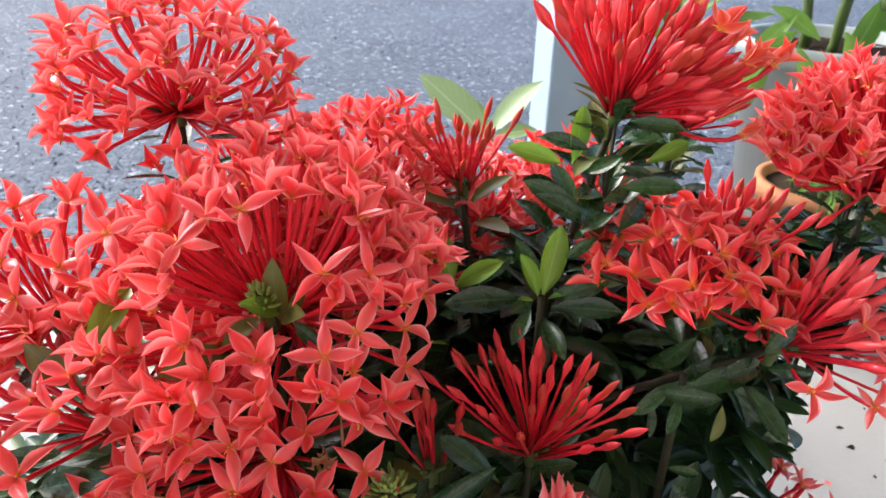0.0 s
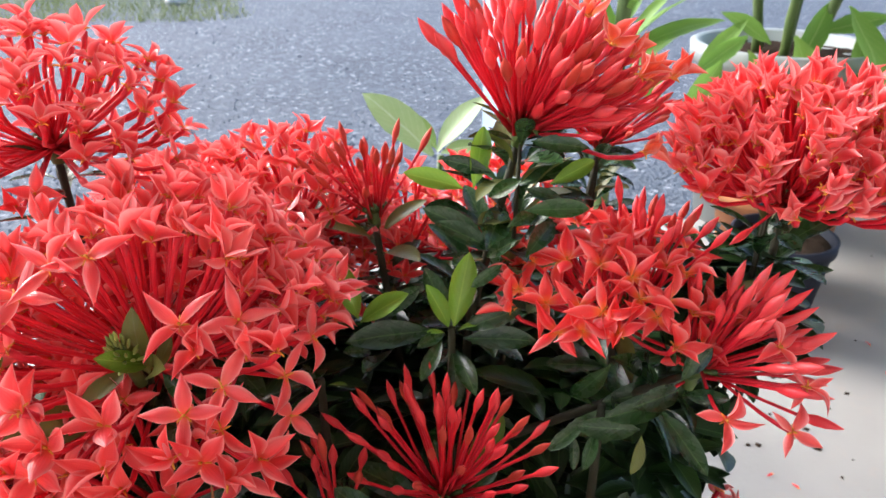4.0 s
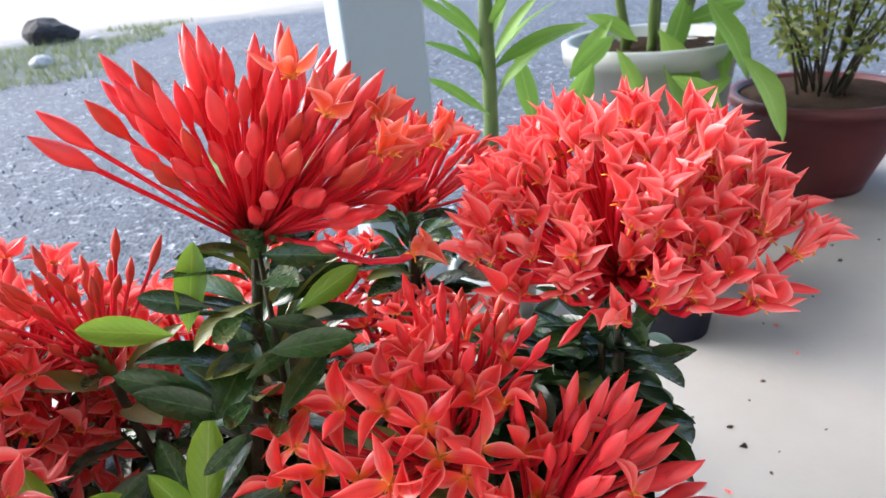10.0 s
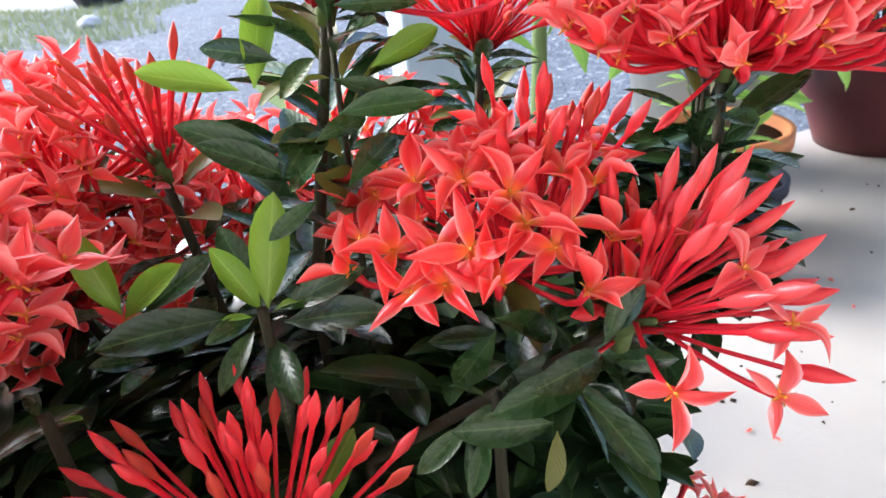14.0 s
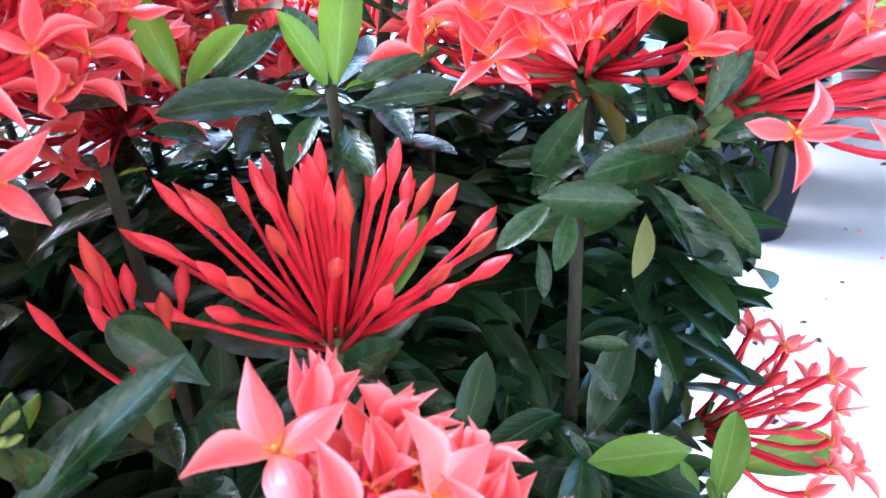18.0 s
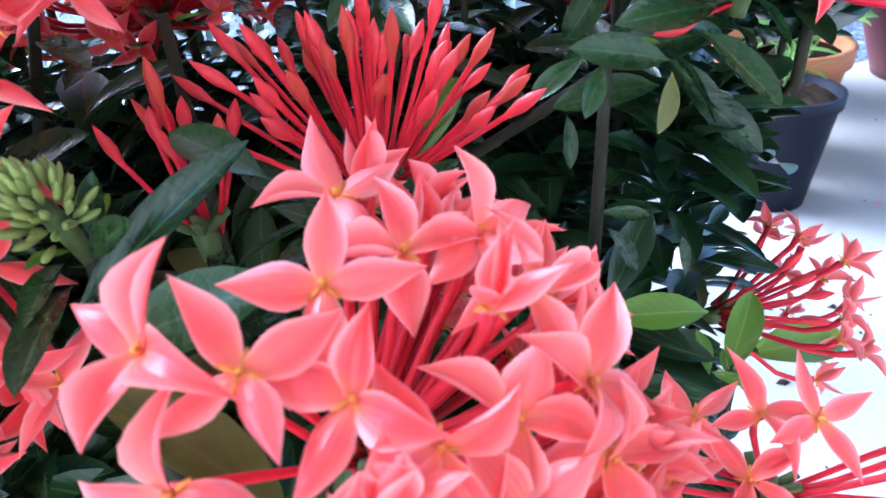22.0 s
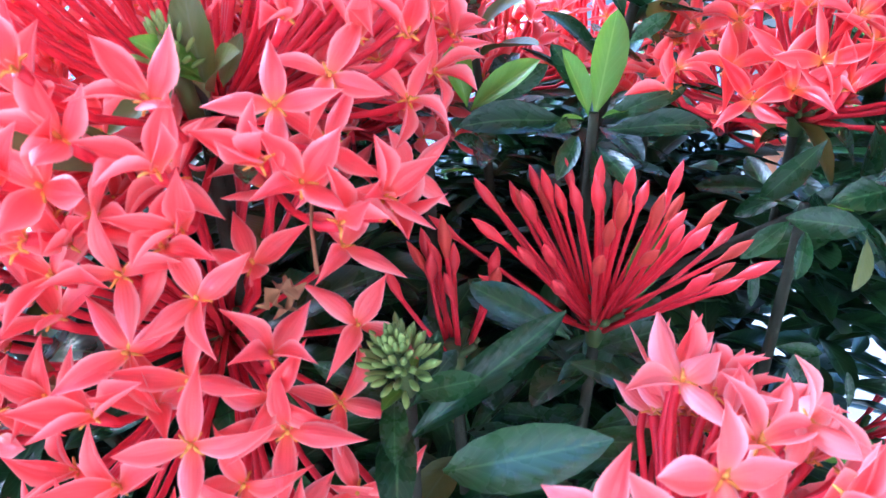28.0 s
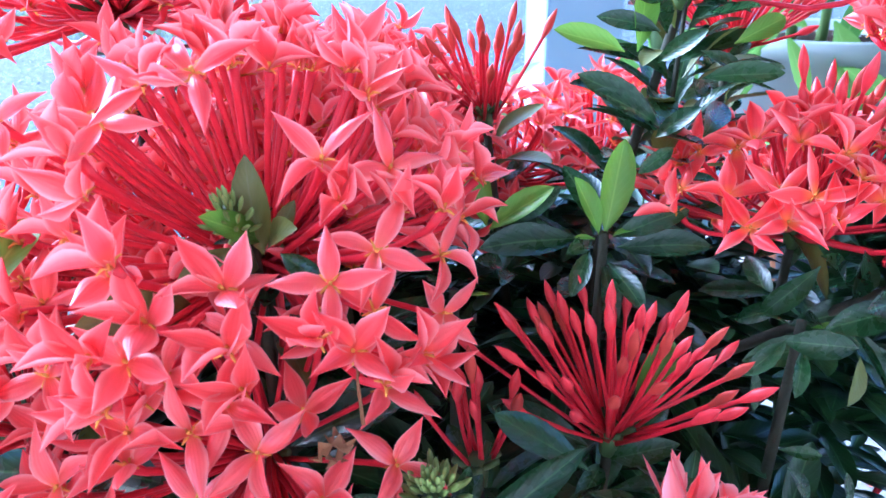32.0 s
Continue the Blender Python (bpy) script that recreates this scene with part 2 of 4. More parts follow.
def solid(name, bm, material, label, category, kind="", smooth=False, at=(0, 0, 0)):
    ob = new(name, mesh_of(name, bm, material, smooth))
    ob.location = at
    return tagged(ob, label, category, "", kind)


def box(x0, x1, y0, y1, z0, z1, bevel=0.0):
    bm = bmesh.new()
    bmesh.ops.create_cube(bm, size=1, matrix=Matrix.Translation(((x0 + x1) / 2, (y0 + y1) / 2, (z0 + z1) / 2)) @ Matrix.Diagonal((x1 - x0, y1 - y0, z1 - z0, 1)))
    if bevel:
        bmesh.ops.bevel(bm, geom=bm.edges[:], offset=bevel, segments=2, affect="EDGES", profile=0.5)
    return bm


def lathe(bm, profile, n=24, mat=0):
    """Turns a list of (radius, height) about z."""
    rings = []
    for r, z in profile:
        rings.append([bm.verts.new((r * math.cos(2 * math.pi * i / n), r * math.sin(2 * math.pi * i / n), z)) for i in range(n)])
    for a, b in zip(rings, rings[1:]):
        for i in range(n):
            bm.faces.new((a[i], a[(i + 1) % n], b[(i + 1) % n], b[i])).material_index = mat
    for ring, flip in ((rings[0], True), (rings[-1], False)):
        if profile[0 if flip else -1][0] > 1e-6:
            bm.faces.new(ring[::-1] if flip else ring).material_index = mat
    return bm


def tube(bm, pts, radii, n=6, mat=0):
    """A round tapering rod along the points."""
    rings = []
    for i, p in enumerate(pts):
        d = (Vector(pts[min(i + 1, len(pts) - 1)]) - Vector(pts[max(i - 1, 0)])).normalized()
        side = d.orthogonal().normalized() if i == 0 else (side - d * side.dot(d)).normalized()
        up = d.cross(side)
        rings.append([bm.verts.new(Vector(p) + (side * math.cos(2 * math.pi * k / n) + up * math.sin(2 * math.pi * k / n)) * radii[i]) for k in range(n)])
    for a, b in zip(rings, rings[1:]):
        for k in range(n):
            bm.faces.new((a[k], a[(k + 1) % n], b[(k + 1) % n], b[k])).material_index = mat
    bm.faces.new(rings[0][::-1]).material_index = mat
    bm.faces.new(rings[-1]).material_index = mat


def blade(bm, m, shape, nu=4, mat=0):
    """A petal or leaf: shape gives rows of (along, half width, lift, cup), laid by the pose m; u runs across, v along."""
    uv = bm.loops.layers.uv.verify()
    rows = []
    for v, (s, w, lift, cup) in enumerate(shape):
        row = []
        for k in range(nu + 1):
            q = 2 * k / nu - 1
            row.append((bm.verts.new(m @ Vector((q * w * (1 - 0.10 * abs(cup) * q * q), s, lift + cup * abs(q) ** 2.2 * w))), k / nu, v / (len(shape) - 1)))
        rows.append(row)
    for a, b in zip(rows, rows[1:]):
        for k in range(nu):
            quad = (a[k], a[k + 1], b[k + 1], b[k])
            fc = bm.faces.new([c[0] for c in quad])
            fc.material_index = mat
            for loop, c in zip(fc.loops, quad):
                loop[uv].uv = (c[1], c[2])


def aim(base, tip, turn=0.0):
    """The pose at base whose z points to tip, turned about it."""
    d = (Vector(tip) - Vector(base)).normalized()
    q = Vector((0, 0, 1)).rotation_difference(d)
    return Matrix.Translation(base) @ q.to_matrix().to_4x4() @ Matrix.Rotation(turn, 4, "Z")


# ---- the flower and bud kinds ----
def flower_mesh(seed, length, petal, size=1.0, opened=1.0, lean=0.0, wide=1.0):
    """One flower: a thin tube from the origin up z, bent towards its y side by lean, with four pointed claw-like lobes and four stamens."""
    rnd = random.Random(seed)
    bm = bmesh.new()
    bend = rnd.uniform(-0.004, 0.004)
    k = length
    tube(bm, [(0, 0, 0), (bend * 0.6, -lean * 0.004, k * 0.35), (bend, -lean * 0.006, k * 0.7), (bend * 0.6, -lean * 0.004, k * 0.9), (bend * 0.5, 0, k)], [0.0009, 0.0008, 0.0009, 0.0010, 0.0014], 6, 1)
    turned = Matrix.Rotation(-lean + rnd.uniform(-0.15, 0.15), 4, "X") @ Matrix.Rotation(rnd.uniform(-0.2, 0.2), 4, "Y")
    top = Matrix.Translation((bend * 0.5, 0, k)) @ turned @ Matrix.Rotation(rnd.uniform(0, 1.57), 4, "Z")
    for i in range(4):
        lng = 0.0125 * size * rnd.uniform(0.88, 1.12)
        wid = 0.0026 * size * wide * rnd.uniform(0.88, 1.15)
        rise = rnd.uniform(-0.05, 0.75) + (1 - opened) * 0.9
        curl = rnd.uniform(-0.0015, 0.0042) * size
        arch = rnd.uniform(0.0002, 0.0018) * size
        cup = rnd.choice((-0.7, 0.7, 1.1, 1.6)) * rnd.uniform(0.7, 1.2)
        twist = rnd.uniform(-0.6, 0.6)
        shape = []
        for s, w in ((0.0, 0.30), (0.10, 0.46), (0.24, 0.78), (0.38, 1.0), (0.52, 0.96), (0.67, 0.70), (0.81, 0.38), (0.92, 0.15), (1.0, 0.01)):
            shape.append((s * lng, w * wid, 0.0006 + curl * s * s + arch * math.sin(s * 3.14), cup * (0.35 + s)))
        turn = Matrix.Rotation(i * math.pi / 2 + rnd.uniform(-0.14, 0.14), 4, "Z") @ Matrix.Rotation(rise, 4, "X") @ Matrix.Rotation(twist, 4, "Y")
        blade(bm, top @ turn, shape, 6, 0)
        a = i * math.pi / 2 + math.pi / 4
        e = Vector((math.cos(a), math.sin(a), 0))
        tube(bm, [top @ Vector((0, 0, 0)), top @ (e * 0.0014 + Vector((0, 0, 0.0012))), top @ (e * 0.0030 + Vector((0, 0, 0.0010)))], [0.0003, 0.0004, 0.00022], 4, 2)
    tube(bm, [top @ Vector((0, 0, 0)), top @ Vector((0, 0, 0.0026))], [0.0004, 0.0005], 5, 2)
    return mesh_of("flower", bm, [petal, TUBE, STAMEN])


def facing_flower(seed, root, top, out, lobe, petal, size=1.0, wide=1.0):
    """One wide open flower: a bent tube from root to top, four lobes spread about the way out, one of them towards lobe."""
    rnd = random.Random(seed)
    bm = bmesh.new()
    root, top, z = Vector(root), Vector(top), Vector(out).normalized()
    y = Vector(lobe) - z * Vector(lobe).dot(z)
    y = y.normalized() if y.length > 1e-6 else z.orthogonal().normalized()
    m = Matrix.Translation(top) @ Matrix((y.cross(z), y, z)).transposed().to_4x4()
    neck = top - z * (top - root).length * 0.30
    path = [root.lerp(neck, t).lerp(neck.lerp(top, t), t) for t in (0, 0.3, 0.55, 0.75, 0.9, 1.0)]
    tube(bm, path, [0.0008, 0.0007, 0.0008, 0.0009, 0.0010, 0.0013], 7, 1)
    for i in range(4):
        lng, wid = 0.0129 * size * rnd.uniform(0.88, 1.12), 0.0024 * size * wide * rnd.uniform(0.85, 1.15)
        rise, curl, arch = rnd.uniform(-0.15, 0.45), rnd.uniform(-0.0038, 0.0030) * size, rnd.uniform(0.0006, 0.0026) * size
        cup, twist = rnd.choice((-1.1, -0.7, 0.7, 1.1, 1.5)) * rnd.uniform(0.7, 1.2), rnd.uniform(-0.5, 0.5)
        shape = []
        for s, w in ((0.0, 0.32), (0.10, 0.50), (0.22, 0.80), (0.36, 1.0), (0.50, 0.97), (0.64, 0.76), (0.78, 0.47), (0.90, 0.20), (1.0, 0.01)):
            shape.append((s * lng, w * wid, 0.0005 + curl * s * s + arch * math.sin(s * 3.14), cup * (0.35 + s)))
        turn = Matrix.Rotation(i * math.pi / 2 + rnd.uniform(-0.16, 0.16), 4, "Z") @ Matrix.Rotation(rise, 4, "X") @ Matrix.Rotation(twist, 4, "Y")
        blade(bm, m @ turn, shape, 6, 0)
        a = i * math.pi / 2 + math.pi / 4
        e = Vector((math.cos(a), math.sin(a), 0))
        tube(bm, [m @ Vector((0, 0, 0)), m @ (e * 0.0012 + Vector((0, 0, 0.0011))), m @ (e * 0.0028 + Vector((0, 0, 0.0009)))], [0.0003, 0.00038, 0.0002], 4, 2)
    tube(bm, [m @ Vector((0, 0, 0)), m @ Vector((0, 0, 0.0024))], [0.0004, 0.0005], 5, 2)
    return mesh_of("flower", bm, [petal, TUBE, STAMEN])


def bud_mesh(seed, length, skin, fat=1.0):
    rnd = random.Random(seed)
    bm = bmesh.new()
    bend = rnd.uniform(-0.005, 0.005)
    k = length
    r = 0.00168 * fat * rnd.uniform(0.85, 1.15)
    h = 0.0108 * fat ** 1.2 * rnd.uniform(0.9, 1.15)
    pts = [(0, 0, 0), (bend * 0.7, 0, k * 0.4), (bend, 0, k - h), (bend, 0, k - h * 0.84), (bend * 0.95, 0, k - h * 0.60), (bend * 0.92, 0, k - h * 0.36), (bend * 0.9, 0, k - h * 0.14), (bend * 0.85, 0, k)]
    rad = [0.0007, 0.00066, 0.0007, r * 0.66, r, r * 0.86, r * 0.42, r * 0.05]
    tube(bm, pts, rad, 8, 0)
    for fc in bm.faces:
        if fc.calc_center_median().z > k - h:
            fc.material_index = 1
    return mesh_of("bud", bm, [TUBE, skin])


def leaf_mesh(seed, skin, length=1.0, width=0.34, droop=0.25, fold=0.35):
    rnd = random.Random(seed)
    bm = bmesh.new()
    shape = []
    d = droop * rnd.uniform(0.5, 1.4)
    wav = rnd.uniform(-0.02, 0.02)
    for s, w in ((0.0, 0.06), (0.06, 0.16), (0.18, 0.52), (0.34, 0.84), (0.52, 1.0), (0.68, 0.96), (0.82, 0.74), (0.93, 0.40), (1.0, 0.03)):
        shape.append((s * length, w * width * 0.5 * length, length * (0.12 * s - d * s * s + wav * math.sin(7 * s)), fold))
    blade(bm, Matrix(), shape, 6, 0)
    return mesh_of("leaf", bm, skin)


LEAVES = [leaf_mesh(i, LEAF) for i in range(6)]
YOUNG = [leaf_mesh(20 + i, LEAF_YOUNG, 1.0, 0.36, 0.12, 0.5) for i in range(4)]
NARROW = [leaf_mesh(60, LEAF, 1.0, 0.20, 0.10, 0.6)]
OLD = [leaf_mesh(40 + i, LEAF_OLD, 1.0, 0.38, 0.35) for i in range(3)]


def put_leaf(parent, base, tip, size, mesh, face_up=Vector((0, 0, 1)), roll=0.0, label=""):
    """A leaf from base towards tip, its upper side towards face_up."""
    d = (Vector(tip) - Vector(base)).normalized()
    x = d.cross(face_up)
    x = x.normalized() if x.length > 1e-4 else d.orthogonal().normalized()
    z = x.cross(d)
    m = Matrix((x, d, z)).transposed().to_4x4()
    ob = part("leaf", mesh, None, parent, label)
    ob.matrix_local = Matrix.Translation(base) @ m @ Matrix.Rotation(roll, 4, "Y") @ Matrix.Scale(size, 4)
    return ob

# ---- places of single flowers and leaves: a spot and where a lobe or the leaf's tip points ----
BASE_S, BASE_N, BASE_O, BASE_G = (-0.084, 0.213, 0.587), (0.072, 0.150, 0.551), (0.159, 0.172, 0.502), (0.180, 0.253, 0.601)
PLACED_J = [
    ((-0.035, 0.187, 0.620), (-0.031, 0.190, 0.627)), ((-0.041, 0.179, 0.612), (-0.049, 0.180, 0.615)),
    ((-0.028, 0.177, 0.613), (-0.026, 0.174, 0.604)), ((-0.021, 0.181, 0.616), (-0.018, 0.185, 0.624)),
    ((-0.021, 0.194, 0.624), (-0.028, 0.197, 0.629)), ((-0.027, 0.170, 0.601), (-0.032, 0.172, 0.609)),
    ((-0.015, 0.176, 0.608), (-0.008, 0.178, 0.612)), ((-0.017, 0.169, 0.595), (-0.008, 0.168, 0.595)),
    ((-0.026, 0.210, 0.628), (-0.026, 0.213, 0.636)), ((-0.004, 0.172, 0.588), (0.001, 0.175, 0.595)),
    ((-0.005, 0.208, 0.622), (-0.001, 0.205, 0.614)), ((0.009, 0.198, 0.606), (0.016, 0.196, 0.601))]
PLACED_S = [
    ((-0.073, 0.210, 0.632), (-0.069, 0.212, 0.639)), ((-0.066, 0.204, 0.629), (-0.058, 0.204, 0.630)),
    ((-0.061, 0.190, 0.619), (-0.053, 0.192, 0.623)), ((-0.059, 0.179, 0.599), (-0.061, 0.182, 0.608)),
    ((-0.060, 0.177, 0.583), (-0.068, 0.178, 0.587)), ((-0.070, 0.171, 0.596), (-0.076, 0.174, 0.602))]
PLACED_I = [
    ((-0.000, 0.200, 0.662), (-0.007, 0.203, 0.669)), ((0.013, 0.211, 0.656), (0.016, 0.208, 0.648)),
    ((0.010, 0.196, 0.643), (0.018, 0.195, 0.640)), ((0.001, 0.188, 0.640), (0.001, 0.192, 0.649)),
    ((0.024, 0.214, 0.633), (0.032, 0.213, 0.629)), ((0.009, 0.192, 0.631), (0.017, 0.191, 0.627)),
    ((0.024, 0.214, 0.617), (0.030, 0.211, 0.611)), ((-0.044, 0.204, 0.670), (-0.053, 0.204, 0.672)),
    ((-0.026, 0.211, 0.678), (-0.029, 0.213, 0.685)), ((-0.036, 0.209, 0.676), (-0.033, 0.212, 0.683)),
    ((-0.069, 0.211, 0.669), (-0.075, 0.214, 0.676)), ((0.030, 0.234, 0.634), (0.038, 0.234, 0.636))]
PLACED_N = [
    ((0.072, 0.144, 0.591), (0.072, 0.149, 0.600)), ((0.052, 0.136, 0.590), (0.057, 0.142, 0.597)),
    ((0.075, 0.131, 0.584), (0.079, 0.137, 0.591)), ((0.063, 0.133, 0.588), (0.059, 0.137, 0.596)),
    ((0.094, 0.134, 0.575), (0.099, 0.139, 0.582)), ((0.055, 0.125, 0.579), (0.057, 0.131, 0.584)),
    ((0.082, 0.153, 0.589), (0.081, 0.158, 0.598)), ((0.073, 0.166, 0.592), (0.070, 0.170, 0.600)),
    ((0.093, 0.158, 0.588), (0.100, 0.160, 0.594)), ((0.099, 0.148, 0.584), (0.096, 0.153, 0.591)),
    ((0.104, 0.137, 0.577), (0.108, 0.142, 0.584)), ((0.084, 0.128, 0.578), (0.079, 0.125, 0.576)),
    ((0.106, 0.133, 0.567), (0.105, 0.139, 0.572)), ((0.094, 0.125, 0.568), (0.100, 0.128, 0.572))]
PLACED_O = [
    ((0.138, 0.170, 0.532), (0.134, 0.174, 0.539)), ((0.148, 0.164, 0.537), (0.147, 0.169, 0.544)),
    ((0.142, 0.154, 0.531), (0.150, 0.157, 0.535)), ((0.158, 0.161, 0.537), (0.156, 0.165, 0.545)),
    ((0.131, 0.162, 0.524), (0.140, 0.163, 0.526))]
PLACED_E = [
    ((0.127, 0.284, 0.635), (0.128, 0.288, 0.643)), ((0.139, 0.268, 0.641), (0.144, 0.270, 0.648)),
    ((0.111, 0.287, 0.620), (0.104, 0.289, 0.625)), ((0.137, 0.252, 0.630), (0.136, 0.256, 0.639)),
    ((0.151, 0.253, 0.634), (0.144, 0.255, 0.638)), ((0.157, 0.250, 0.628), (0.164, 0.247, 0.624)),
    ((0.119, 0.269, 0.624), (0.128, 0.268, 0.623)), ((0.122, 0.257, 0.618), (0.115, 0.255, 0.612)),
    ((0.130, 0.251, 0.622), (0.134, 0.248, 0.615)), ((0.117, 0.290, 0.632), (0.110, 0.292, 0.634)),
    ((0.162, 0.255, 0.632), (0.171, 0.253, 0.630)), ((0.157, 0.292, 0.642), (0.156, 0.296, 0.651)),
    ((0.149, 0.260, 0.640), (0.144, 0.263, 0.645)), ((0.179, 0.284, 0.639), (0.184, 0.286, 0.645)),
    ((0.129, 0.257, 0.629), (0.122, 0.255, 0.623))]
PLACED_J += [
    ((0.001, 0.159, 0.563), (0.010, 0.160, 0.564)),
    ((-0.007, 0.162, 0.570), (-0.014, 0.165, 0.575)),
    ((-0.015, 0.159, 0.589), (-0.024, 0.158, 0.589)),
    ((-0.001, 0.169, 0.582), (0.008, 0.169, 0.581)),
    ((0.016, 0.175, 0.555), (0.023, 0.173, 0.550)),
    ((0.007, 0.184, 0.576), (0.009, 0.188, 0.584)),
    ((0.010, 0.174, 0.560), (0.002, 0.172, 0.557)),
    ((0.012, 0.186, 0.594), (0.006, 0.184, 0.587)),
    ((-0.010, 0.155, 0.566), (-0.015, 0.158, 0.572)),
    ((-0.009, 0.163, 0.575), (-0.001, 0.164, 0.577))]
PLACED_G = [
    ((0.206, 0.226, 0.612), (0.213, 0.227, 0.616)),
    ((0.172, 0.214, 0.609), (0.174, 0.216, 0.617)),
    ((0.199, 0.217, 0.600), (0.204, 0.220, 0.607)),
    ((0.199, 0.237, 0.622), (0.207, 0.238, 0.626))]
BASE_Q = (0.175, 0.218, 0.494)
LEAF_DARK_0 = [
    ((0.073, 0.276, 0.608), (0.039, 0.264, 0.612)), ((0.083, 0.273, 0.600), (0.089, 0.250, 0.595)),
    ((0.085, 0.276, 0.608), (0.110, 0.275, 0.618)), ((0.086, 0.274, 0.605), (0.115, 0.265, 0.609)),
    ((0.078, 0.276, 0.607), (0.067, 0.263, 0.609)), ((0.077, 0.275, 0.603), (0.068, 0.258, 0.597)),
    ((0.081, 0.273, 0.600), (0.084, 0.257, 0.583)), ((0.081, 0.276, 0.610), (0.071, 0.290, 0.631)),
    ((0.049, 0.279, 0.612), (0.068, 0.283, 0.625)), ((0.047, 0.275, 0.599), (0.040, 0.262, 0.609)),
    ((0.049, 0.273, 0.598), (0.045, 0.257, 0.602)), ((0.045, 0.276, 0.604), (0.061, 0.274, 0.610)),
    ((0.097, 0.275, 0.645), (0.077, 0.271, 0.661)), ((0.094, 0.277, 0.651), (0.070, 0.278, 0.663)),
    ((0.096, 0.283, 0.665), (0.106, 0.272, 0.676))]
LEAF_DARK_1 = [
    ((0.110, 0.280, 0.660), (0.135, 0.277, 0.662)), ((0.095, 0.274, 0.643), (0.103, 0.264, 0.655)),
    ((0.110, 0.284, 0.668), (0.128, 0.287, 0.659)), ((0.103, 0.278, 0.654), (0.118, 0.287, 0.658)),
    ((0.097, 0.286, 0.674), (0.078, 0.288, 0.680)), ((0.113, 0.291, 0.685), (0.133, 0.282, 0.685)),
    ((0.101, 0.273, 0.640), (0.089, 0.264, 0.636)), ((0.110, 0.273, 0.643), (0.125, 0.294, 0.649)),
    ((0.164, 0.240, 0.597), (0.137, 0.227, 0.600)), ((0.152, 0.236, 0.586), (0.126, 0.231, 0.593)),
    ((0.135, 0.237, 0.586), (0.128, 0.224, 0.578)), ((0.160, 0.239, 0.592), (0.173, 0.218, 0.579)),
    ((0.167, 0.242, 0.600), (0.148, 0.225, 0.607)), ((0.170, 0.241, 0.598), (0.178, 0.227, 0.607)),
    ((0.168, 0.243, 0.603), (0.173, 0.242, 0.621))]
LEAF_DARK_2 = [
    ((0.166, 0.246, 0.609), (0.162, 0.246, 0.618)), ((0.131, 0.239, 0.588), (0.116, 0.233, 0.580)),
    ((0.169, 0.244, 0.604), (0.178, 0.243, 0.618)), ((0.141, 0.248, 0.612), (0.161, 0.257, 0.598)),
    ((0.141, 0.247, 0.609), (0.130, 0.255, 0.587)), ((0.022, 0.188, 0.570), (0.034, 0.199, 0.578)),
    ((0.019, 0.186, 0.574), (0.019, 0.168, 0.577)), ((0.020, 0.184, 0.570), (0.019, 0.158, 0.572)),
    ((0.029, 0.179, 0.559), (0.056, 0.161, 0.582)), ((0.015, 0.187, 0.576), (0.003, 0.185, 0.585)),
    ((0.024, 0.187, 0.575), (0.037, 0.177, 0.586)), ((0.025, 0.188, 0.577), (0.029, 0.187, 0.591)),
    ((0.058, 0.189, 0.580), (0.073, 0.190, 0.572)), ((0.058, 0.191, 0.585), (0.037, 0.208, 0.590)),
    ((0.057, 0.182, 0.563), (0.081, 0.184, 0.560))]
LEAF_DARK_3 = [
    ((0.069, 0.230, 0.558), (0.039, 0.243, 0.567)), ((0.076, 0.228, 0.554), (0.089, 0.215, 0.570)),
    ((0.073, 0.228, 0.552), (0.063, 0.209, 0.557)), ((-0.014, 0.214, 0.635), (-0.002, 0.203, 0.632)),
    ((-0.009, 0.209, 0.622), (-0.007, 0.191, 0.627)), ((0.140, 0.238, 0.538), (0.151, 0.234, 0.525)),
    ((0.140, 0.244, 0.540), (0.154, 0.241, 0.539)), ((0.137, 0.219, 0.520), (0.132, 0.223, 0.528)),
    ((0.165, 0.237, 0.519), (0.165, 0.242, 0.530)), ((0.160, 0.260, 0.571), (0.129, 0.253, 0.573)),
    ((0.166, 0.260, 0.572), (0.188, 0.247, 0.553)), ((0.132, 0.257, 0.566), (0.132, 0.250, 0.552)),
    ((0.162, 0.263, 0.578), (0.177, 0.253, 0.565)), ((0.176, 0.266, 0.583), (0.145, 0.252, 0.586)),
    ((0.147, 0.266, 0.584), (0.132, 0.277, 0.573))]
LEAF_DARK_4 = [
    ((-0.091, 0.175, 0.595), (-0.067, 0.168, 0.608)), ((-0.102, 0.179, 0.605), (-0.084, 0.179, 0.607))]
LEAF_NARROW = [((0.021, 0.180, 0.567), (0.057, 0.191, 0.592)), ((0.046, 0.234, 0.566), (0.036, 0.214, 0.588))]
